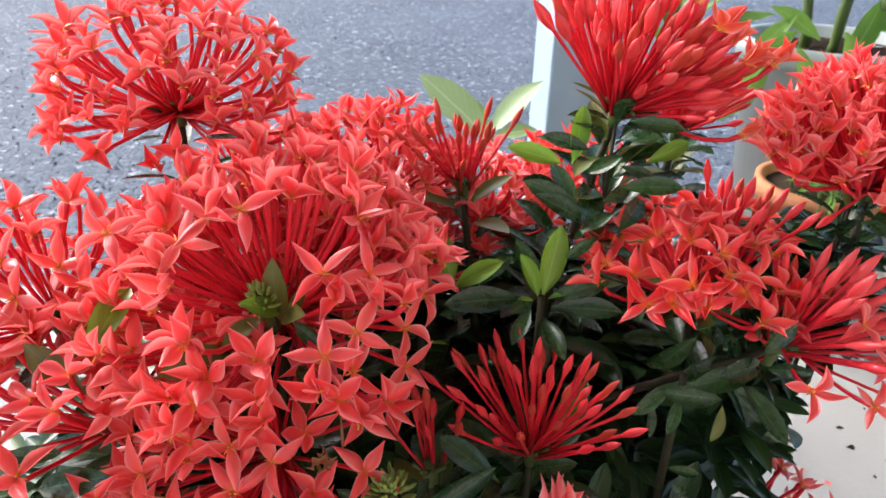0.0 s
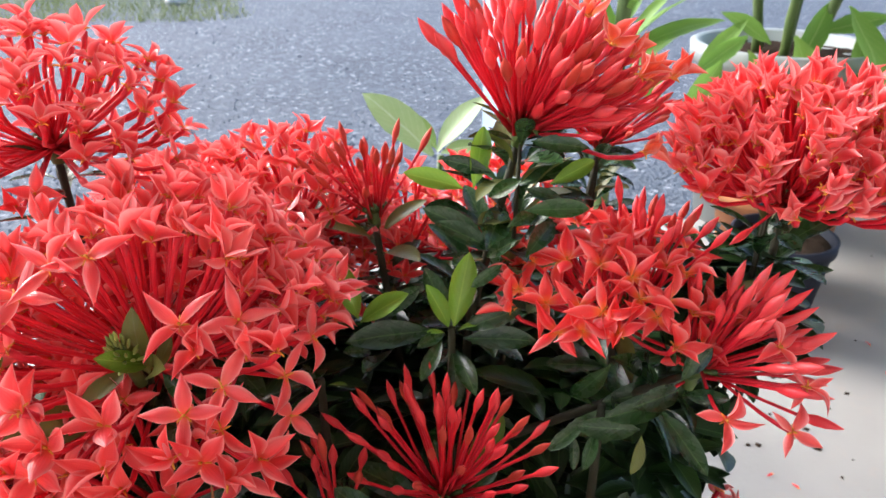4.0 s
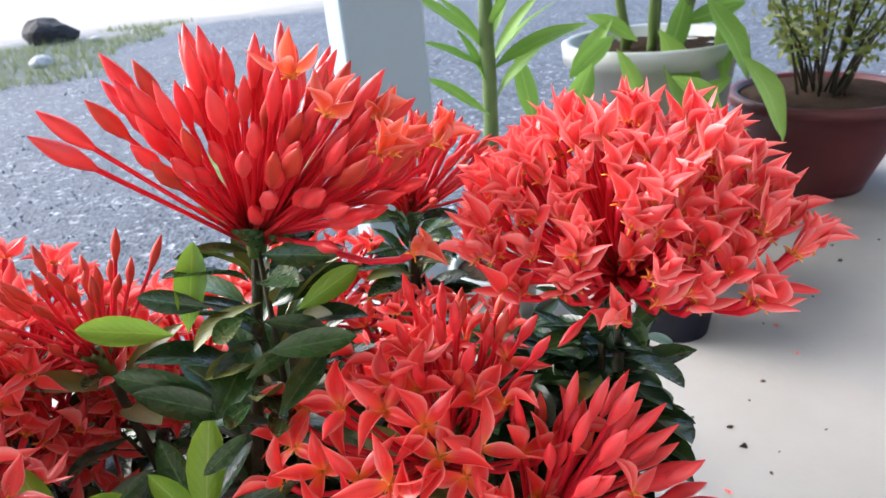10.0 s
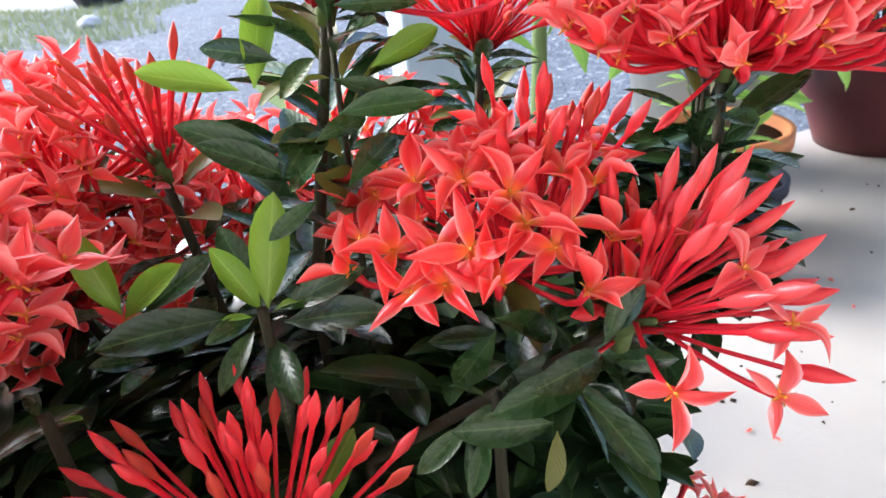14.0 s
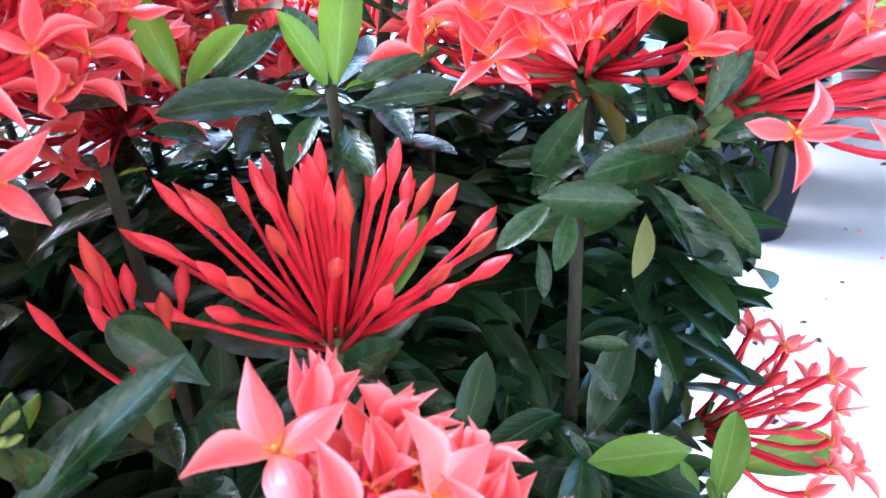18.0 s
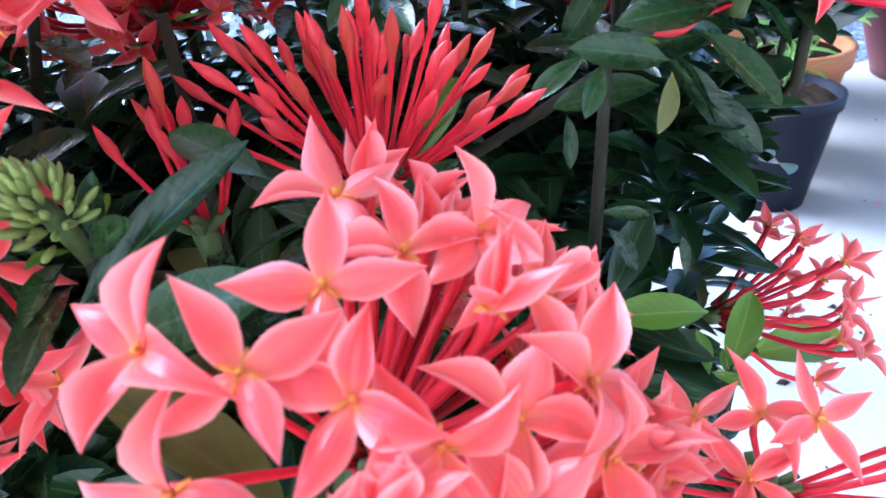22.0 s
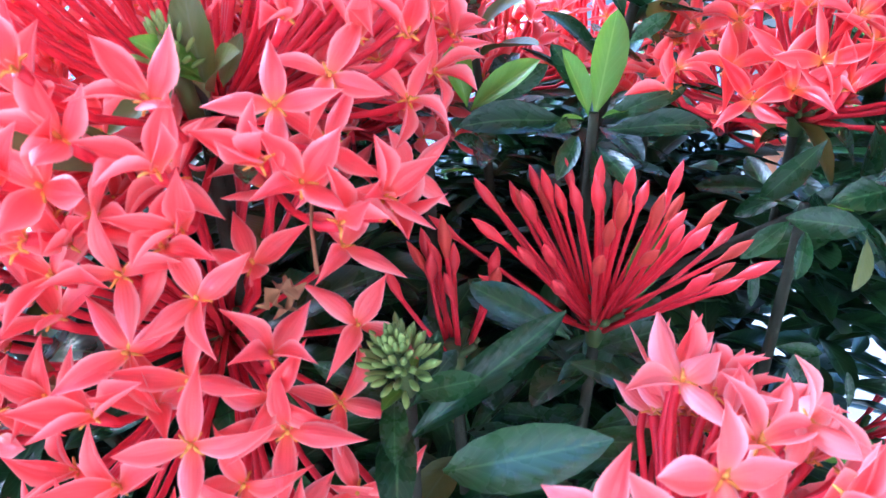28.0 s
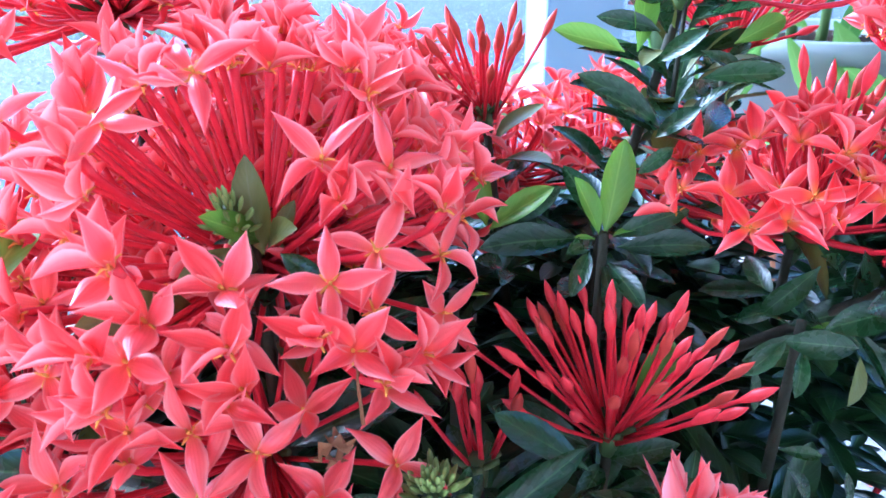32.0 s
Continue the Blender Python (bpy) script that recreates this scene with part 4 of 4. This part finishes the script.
class Foliage:
    """Many leaves on thin shoots, joined."""

    def __init__(self):
        self.rows, self.faces, self.uvs, self.count = [], [], [], 0

    def leaf(self, base, way, face_up, roll, size, shape):
        d = way.normalized()
        end = Vector(base) + d * size + ORIGIN
        if end.x > (0.244 if end.z > 0.57 else 0.216):
            return
        x = d.cross(face_up)
        x = x.normalized() if x.length > 1e-4 else d.orthogonal().normalized()
        m = Matrix((x, d, x.cross(d))).transposed() @ Matrix.Rotation(roll, 3, "Y")
        co, faces, uvs = shape
        self.rows.append(co @ (np.array(m).T * size) + np.array(base))
        self.faces += [tuple(i + self.count for i in f) for f in faces]
        self.uvs += uvs
        self.count += len(co)

    def shoot(self, tip, axis, rnd, pairs, size, steep=(0.1, 0.7)):
        tip, axis = Vector(tip) - ORIGIN, Vector(axis).normalized()
        side, spin, d = axis.orthogonal().normalized(), rnd.uniform(0, 6.28), 0.003
        for i in range(pairs):
            for half in (0, 1):
                out = Matrix.Rotation(spin + i * 1.82 + half * math.pi + rnd.uniform(-0.3, 0.3), 3, axis) @ side
                at = tip - axis * d
                shape = SHAPES[rnd.randrange(len(LEAVES))] if rnd.random() > 0.05 else SHAPES[-1 - rnd.randrange(len(OLD))]
                self.leaf(at + out * 0.003, out + axis * rnd.uniform(*steep), axis + Vector((0, 0, 0.3)), rnd.uniform(-0.4, 0.4), size * rnd.uniform(0.75, 1.15) * (0.7 if i == 0 else 1), shape)
            d += 0.0088 * rnd.uniform(0.8, 1.4)

    def build(self, material):
        me = bpy.data.meshes.new("foliage")
        me.from_pydata(np.concatenate(self.rows), [], self.faces)
        layer = me.uv_layers.new(name="UVMap")
        layer.data.foreach_set("uv", np.array(self.uvs).ravel())
        me.polygons.foreach_set("use_smooth", [True] * len(me.polygons))
        me.materials.append(material)
        return tagged(part("foliage", me, None, plant, "dense dark green leaves inside the bush"), kind="stuff")


rnd = random.Random(77)
inner = Foliage()
for i in range(620):
    while True:
        x, y = rnd.uniform(-0.12, 0.22), rnd.uniform(0.17, 0.45)
        if ((x - 0.05) / 0.162) ** 2 + ((y - 0.31) / 0.140) ** 2 < 1:
            break
    top = 0.500 + 0.060 * min(1.0, max(0.0, (y - 0.19) / 0.1)) + 0.02 * min(1.0, max(0.0, (y - 0.28) / 0.1)) - 0.06 * max(0.0, x - 0.14) / 0.06
    z = rnd.uniform(0.02, 1.0) ** 0.5 * (top - 0.22) + 0.22
    if x > 0.165 and z < 0.535:
        continue
    inner.shoot((x, y, z), ((x - 0.05) * 3, (y - 0.31) * 3, 1), rnd, 4, 0.043)
for n, (x0, x1), (y0, y1), (z0, z1), axis in ((70, (-0.14, -0.03), (0.18, 0.28), (0.40, 0.540), (-0.4, -0.3, 1)), (70, (0.10, 0.180), (0.28, 0.40), (0.34, 0.545), (0.3, 0.1, 1)), (40, (0.10, 0.200), (0.29, 0.40), (0.535, 0.570), (0.2, 0.1, 1)),
                                              (40, (-0.08, 0.01), (0.26, 0.33), (0.50, 0.590), (0, 0.1, 1)), (24, (-0.13, -0.07), (0.22, 0.30), (0.50, 0.570), (-0.3, -0.1, 1)),
                                              (50, (0.06, 0.16), (0.33, 0.42), (0.48, 0.585), (0.1, 0.1, 1)), (34, (0.192, 0.214), (0.285, 0.315), (0.54, 0.635), (0.05, -0.1, 1)), (22, (0.212, 0.236), (0.290, 0.320), (0.585, 0.632), (0.1, 0.1, 1)),
                                              (16, (0.168, 0.192), (0.262, 0.285), (0.50, 0.575), (0.2, -0.1, 1)), (14, (0.126, 0.150), (0.238, 0.254), (0.43, 0.520), (0.1, -0.3, 1))):
    for i in range(n):
        inner.shoot((rnd.uniform(x0, x1), rnd.uniform(y0, y1), rnd.uniform(z0, z1)), axis, rnd, 3, 0.043 if x1 - x0 > 0.03 else 0.032)
inner.build(LEAF)
for i in range(26):
    a, r = i * 2.4, 0.05 + 0.09 * rnd.random()
    leafy_branch((0.05 + r * math.cos(a), 0.32 + r * math.sin(a) * 0.8, rnd.uniform(0.46, 0.54)), (math.cos(a) * 0.4, math.sin(a) * 0.4, 1), rnd, 2, None, 0.042, thick=0.0018)


# ---- pots on the porch ----
def potted(name, label, at, profile, skin, soil_r, soil_z):
    th = thing(name, label, "potted plant", at)
    bm = bmesh.new()
    lathe(bm, profile, 40)
    part("pot", bm, skin, th)
    bm = bmesh.new()
    lathe(bm, [(0.0, soil_z - 0.02), (soil_r, soil_z - 0.02)] + [(soil_r * k / 12, soil_z + 0.010 * (1 - k / 12)) for k in range(12, -1, -1)], 48)
    for v in bm.verts:
        if v.co.z > soil_z - 0.01 and v.co.xy.length < soil_r * 0.95:
            v.co.z += 0.010 * noise.noise(v.co * 38) + 0.006 * noise.noise(v.co * 110)
    part("soil", bm, SOIL, th)
    return th


bowl = potted("potted_shrub", "bushy thin-stemmed shrub in a maroon plastic bowl pot", (1.51, 1.74, 0),
              [(0.0, 0.0), (0.14, 0.0), (0.15, 0.03), (0.20, 0.16), (0.222, 0.235), (0.235, 0.24), (0.238, 0.268), (0.230, 0.272), (0.215, 0.268), (0.212, 0.24), (0.0, 0.235)], POT_RED, 0.213, 0.258)
rnd = random.Random(5)
for i in range(26):
    a, r = rnd.uniform(0, 6.28), rnd.uniform(0.0, 0.07)
    root = Vector((r * math.cos(a), r * math.sin(a), 0.245))
    top = root + Vector((math.cos(a) * rnd.uniform(0.05, 0.28), math.sin(a) * rnd.uniform(0.05, 0.28), rnd.uniform(0.25, 0.5)))
    bm = bmesh.new()
    tube(bm, [root, root.lerp(top, 0.4) + Vector((0, 0, 0.04)), top], [0.004, 0.003, 0.0015], 5)
    st = part("stem", bm, BARK, bowl)
    shrub_bm = bmesh.new()
    for k in range(46):
        t = rnd.uniform(0.3, 1.05)
        p = root.lerp(top, t) + Vector((rnd.uniform(-0.03, 0.03), rnd.uniform(-0.03, 0.03), rnd.uniform(-0.02, 0.03)))
        m = Matrix.Translation(p) @ Euler((rnd.uniform(-1, 1), rnd.uniform(-1, 1), rnd.uniform(0, 6.28))).to_matrix().to_4x4()
        s = rnd.uniform(0.02, 0.035)
        blade(shrub_bm, m, [(0, 0.001, 0, 0.3), (s * 0.3, s * 0.2, 0.001, 0.3), (s * 0.65, s * 0.2, 0, 0.3), (s, 0.0005, -0.003, 0.3)], 2)
    part("leaves", shrub_bm, SHRUB, st)

small = potted("small_potted_seedling", "small green seedling in a dark plastic nursery pot", (0.77, 1.18, 0),
               [(0.0, 0.0), (0.068, 0.0), (0.090, 0.19), (0.096, 0.19), (0.096, 0.212), (0.088, 0.212), (0.085, 0.19), (0.0, 0.185)], POT_DARK, 0.085, 0.196)
white = potted("potted_broadleaf", "broad-leaved light green plant in a large pale grey plastic pot", (1.0, 1.74, 0),
               [(0.0, 0.0), (0.15, 0.0), (0.20, 0.42), (0.222, 0.42), (0.226, 0.465), (0.216, 0.47), (0.20, 0.465), (0.195, 0.44), (0.0, 0.435)], POT_WHITE, 0.195, 0.44)
orange = thing("terracotta_pot", "orange terracotta pot with small green plants on the porch floor", "potted plant", (0.86, 1.38, 0))
bm = bmesh.new()
lathe(bm, [(0.0, 0.0), (0.10, 0.0), (0.128, 0.20), (0.137, 0.20), (0.137, 0.235), (0.122, 0.235), (0.117, 0.215), (0.0, 0.21)], 32)
part("pot", bm, POT_ORANGE, orange)
bm = bmesh.new()
lathe(bm, [(0.0, 0.195), (0.116, 0.195), (0.116, 0.215), (0.0, 0.222)], 24)
part("soil", bm, SOIL, orange)
tub = potted("potted_cane", "upright green cane plant in a low pale bucket", (0.46, 1.36, 0),
             [(0.0, 0.0), (0.075, 0.0), (0.09, 0.1), (0.096, 0.1), (0.096, 0.115), (0.086, 0.115), (0.084, 0.1), (0.0, 0.095)], POT_WHITE, 0.084, 0.1)


def big_leaf(seed, skin, width, droop):
    rnd = random.Random(seed)
    bm = bmesh.new()
    shape = []
    for s, w in ((0.0, 0.10), (0.08, 0.28), (0.2, 0.66), (0.36, 0.94), (0.52, 1.0), (0.68, 0.86), (0.82, 0.58), (0.93, 0.26), (1.0, 0.02)):
        shape.append((s, w * width * 0.5, 0.16 * s - droop * s * s + rnd.uniform(-0.012, 0.012), 0.25))
    blade(bm, Matrix(), shape, 6, 0)
    return mesh_of("leaf", bm, skin)


BROADS = [big_leaf(i, BROAD, 0.26 + 0.05 * i, 0.12 + 0.08 * i) for i in range(4)]
PALES = [big_leaf(20 + i, PALE_LEAF, 0.42, 0.2) for i in range(2)]
STRAPS = [big_leaf(10 + i, BROAD, 0.17 + 0.02 * i, 0.2 + 0.08 * i) for i in range(3)]


def cane(parent, root, top, r):
    bm = bmesh.new()
    a, b = Vector(root), Vector(top)
    pts, rad = [], []
    for i in range(13):
        pts.append(a.lerp(b, i / 12) + Vector((math.sin(i * 1.7) * 0.002, math.cos(i * 1.3) * 0.002, 0)))
        rad.append(r * (1 - 0.4 * i / 12) * (1.08 if i % 3 == 0 else 1.0))
    tube(bm, pts, rad, 10)
    return part("stalk", bm, STALK, parent)


rnd = random.Random(12)
white_at = Vector((1.0, 1.74, 0))
tub_at = Vector((0.46, 1.36, 0))
st = cane(tub, (0, 0, 0.09), (0.035, 0.06, 1.05), 0.017)
for i, (b, e) in enumerate(CANE_LEAVES):
    b, e = Vector(b) - tub_at, Vector(e) - tub_at
    put_leaf(st, b, e, (e - b).length * 1.1, STRAPS[i % 3], Vector((0, -0.4, 1)), rnd.uniform(-0.3, 0.3))
for i in range(14):
    z = 0.5 + i * 0.04
    a = i * 2.45 + 0.4
    p = Vector((0.035 * (z - 0.19) / 0.86, 0.06 * (z - 0.19) / 0.86, z))
    put_leaf(st, p, p + Vector((math.cos(a), math.sin(a), rnd.uniform(0.5, 1.2))), rnd.uniform(0.14, 0.24), rnd.choice(STRAPS), Vector((0, 0, 1)), rnd.uniform(-0.4, 0.4))
stems = []
for k in range(6):
    a0 = k * 1.05
    root = Vector((0.07 * math.cos(a0), 0.07 * math.sin(a0), 0.435))
    tp = root + Vector((0.10 * math.cos(a0), 0.08 * math.sin(a0) - 0.03, rnd.uniform(0.35, 0.55)))
    stems.append(cane(white, root, tp, 0.012))
    for i in range(4):
        p = root.lerp(tp, 0.35 + 0.2 * i)
        a = i * 2.4 + k
        put_leaf(stems[-1], p, p + Vector((math.cos(a), math.sin(a) - 0.3, rnd.uniform(0.1, 1.1))), rnd.uniform(0.16, 0.26), rnd.choice(BROADS), Vector((0, -0.2, 1)), rnd.uniform(-0.5, 0.5))
for i, (b, e) in enumerate(BROAD_LEAVES):
    b, e = Vector(b) - white_at, Vector(e) - white_at
    put_leaf(stems[i % 6], b, e, (e - b).length * 1.08, BROADS[i % 4], Vector((0, -0.7, 0.7)), rnd.uniform(-0.3, 0.3))

# pale young plant beside the post
pale = thing("young_plant", "small pale green plant with few broad leaves beside the post", "plant", (0.097, 0.793, 0))
pale_at = Vector((0.097, 0.793, 0))
st = cane(pale, (0, 0, 0), (0, 0, 0.51), 0.006)
for i, (b, e) in enumerate(VARIEGATED):
    b, e = Vector(b) - pale_at, Vector(e) - pale_at
    put_leaf(st, b, e, (e - b).length * 1.1, PALES[i % 2], Vector((0, -0.5, 0.8)), rnd.uniform(-0.4, 0.4))

# seedling in the nursery pot
for k in range(5):
    a = k * 1.3
    tp = Vector((0.03 * math.cos(a), 0.03 * math.sin(a), 0.19 + 0.05 + 0.03 * k))
    st = cane(small, (0.01 * math.cos(a), 0.01 * math.sin(a), 0.185), tp, 0.003)
    for i in range(4):
        b = i * 1.6 + k
        put_leaf(st, tp, tp + Vector((math.cos(b), math.sin(b), rnd.uniform(-0.5, 0.4))), rnd.uniform(0.05, 0.09), rnd.choice(STRAPS), Vector((0, 0, 1)), rnd.uniform(-0.5, 0.5))

for k in range(6):
    a = k * 1.05
    root = Vector((0.06 * math.cos(a), 0.06 * math.sin(a), 0.21))
    tp = root + Vector((0.03 * math.cos(a), 0.03 * math.sin(a), rnd.uniform(0.05, 0.11)))
    st = cane(orange, root, tp, 0.003)
    for i in range(5):
        b = i * 1.3 + k
        put_leaf(st, tp, tp + Vector((math.cos(b), math.sin(b), rnd.uniform(-0.3, 0.6))), rnd.uniform(0.06, 0.10), rnd.choice(BROADS), Vector((0, 0, 1)), rnd.uniform(-0.5, 0.5))

# a withered flower and a hanging thread among the fresh ones
rnd = random.Random(9)
for at, size in ((Vector((-0.000, 0.176, 0.609)), 0.6), (Vector((-0.054, 0.183, 0.583)), 0.8)):
    bm = bmesh.new()
    for i in range(6):
        m = Euler((rnd.uniform(-1.4, 1.4), rnd.uniform(-1.4, 1.4), i * 1.1)).to_matrix().to_4x4()
        blade(bm, m, [(0, 0.0008, 0, 0.8), (0.003, 0.0022, 0.001, 1.2), (0.006, 0.0020, 0.0002, -1.0), (0.009, 0.0004, 0.0016, 0.5)], 4)
    ob = part("withered_flower", bm, DRY, plant, "withered brown flower")
    ob.scale = (size, size, size)
    ob.location = at - ORIGIN
bm = bmesh.new()
tube(bm, [(0.005, 0.192, 0.622), (0.005, 0.187, 0.616), (0.006, 0.182, 0.609)], [0.0004, 0.0004, 0.0005], 5)
ob = part("style", bm, DRY, plant, "thin pale thread left by a fallen flower")
ob.location = -ORIGIN

# ---- yard ----
def stone_mesh(seed, size):
    rnd = random.Random(seed)
    bm = bmesh.new()
    bmesh.ops.create_icosphere(bm, subdivisions=3, radius=size)
    off = Vector((seed * 3.1, seed * 1.7, 0))
    for v in bm.verts:
        n = noise.noise(v.co / size * 1.3 + off) * 0.4 + noise.noise(v.co / size * 4 + off) * 0.12
        v.co *= 1 + n
        v.co.z *= 0.65
    return bm


solid("stone", stone_mesh(3, 0.10), STONE, "pale weathered stone lying in the grass", "stone", "", True, (-2.27, 7.40, -0.06))
solid("stone", stone_mesh(4, 0.06), STONE, "pale weathered stone lying in the grass", "stone", "", True, (-2.2, 9.2, -0.07))
solid("boulder", stone_mesh(8, 0.30), DARK_STONE, "dark rough boulder at the edge of the grass", "boulder", "", False, (-2.85, 9.7, 0.0))

rnd = random.Random(21)
verts, faces = [], []
for i in range(9000):
    y = 1.3 + 5.2 * rnd.random() ** 1.6
    x = rnd.uniform(-1.0 - 0.55 * y, 0.8 + 0.75 * y)
    if y < 1.75 + 0.27 * x:
        continue
    s = rnd.uniform(0.004, 0.011) * (1.7 if rnd.random() < 0.04 else 1.0)
    n = len(verts)
    for dx, dy, dz in ((1, 0, 0), (0, 1, 0), (-1, 0, 0), (0, -1, 0), (0, 0, 0.9)):
        verts.append((x + dx * s * rnd.uniform(0.6, 1.3), y + dy * s * rnd.uniform(0.6, 1.3), -0.10 + s * dz * rnd.uniform(0.6, 1.2)))
    faces += [(n, n + 1, n + 4), (n + 1, n + 2, n + 4), (n + 2, n + 3, n + 4), (n + 3, n, n + 4)]
me = bpy.data.meshes.new("gravel")
me.from_pydata(verts, [], faces)
me.materials.append(PEBBLE)
tagged(new("gravel", me), "loose grey gravel stones on the yard", "gravel", "", "stuff")

verts, faces = [], []
for i in range(16000):
    y = rnd.uniform(6.2, 10.5)
    x = rnd.uniform(-6.5, -0.2)
    if noise.noise(Vector((x * 0.5, y * 0.8, 3))) + 0.25 - abs(y - 7.6) * 0.10 - max(0, x + 1.6) * 0.5 < 0:
        continue
    h, a, w = rnd.uniform(0.03, 0.10), rnd.uniform(0, 6.28), rnd.uniform(0.003, 0.006)
    n = len(verts)
    c, s = math.cos(a), math.sin(a)
    verts += [(x - w * c, y - w * s, -0.10), (x + w * c, y + w * s, -0.10), (x + h * 0.5 * s, y - h * 0.5 * c, -0.10 + h)]
    faces.append((n, n + 1, n + 2))
me = bpy.data.meshes.new("grass")
me.from_pydata(verts, [], faces)
me.materials.append(GRASS)
tagged(new("grass", me), "patchy short grass along the yard", "grass", "", "stuff")

# crumbs of soil and fallen bits on the porch floor
verts, faces = [], []
for i in range(70):
    x, y = rnd.uniform(0.35, 1.9), rnd.uniform(0.45, 1.55)
    s = rnd.uniform(0.002, 0.006) * (1.8 if rnd.random() < 0.12 else 1)
    n = len(verts)
    for dx, dy, dz in ((1, 0, 0), (0, 1, 0), (-1, 0, 0), (0, -1, 0), (0, 0, 0.8)):
        verts.append((x + dx * s * rnd.uniform(0.5, 1.5), y + dy * s * rnd.uniform(0.5, 1.3), 0.0005 + s * dz))
    faces += [(n, n + 1, n + 4), (n + 1, n + 2, n + 4), (n + 2, n + 3, n + 4), (n + 3, n, n + 4)]
me = bpy.data.meshes.new("soil_crumbs")
me.from_pydata(verts, [], faces)
me.materials.append(SOIL)
tagged(new("soil_crumbs", me), "dark crumbs of soil scattered on the floor", "debris", "", "stuff")
for x, y, a in ((0.623, 0.748, 0.4), (0.60, 0.78, 1.9), (0.93, 1.02, 2.6), (0.95, 1.10, 0.2)):
    bm = bmesh.new()
    blade(bm, Matrix.Rotation(a, 4, "Z"), [(0, 0.0008, 0.001, 0.6), (0.005, 0.0026, 0.0015, 0.8), (0.010, 0.0020, 0.001, 0.6), (0.014, 0.0002, 0.002, 0.2)], 4)
    solid("fallen_petal", bm, PETAL_RED, "fallen red petal lying on the floor", "petal", "", True, (x, y, 0.001))
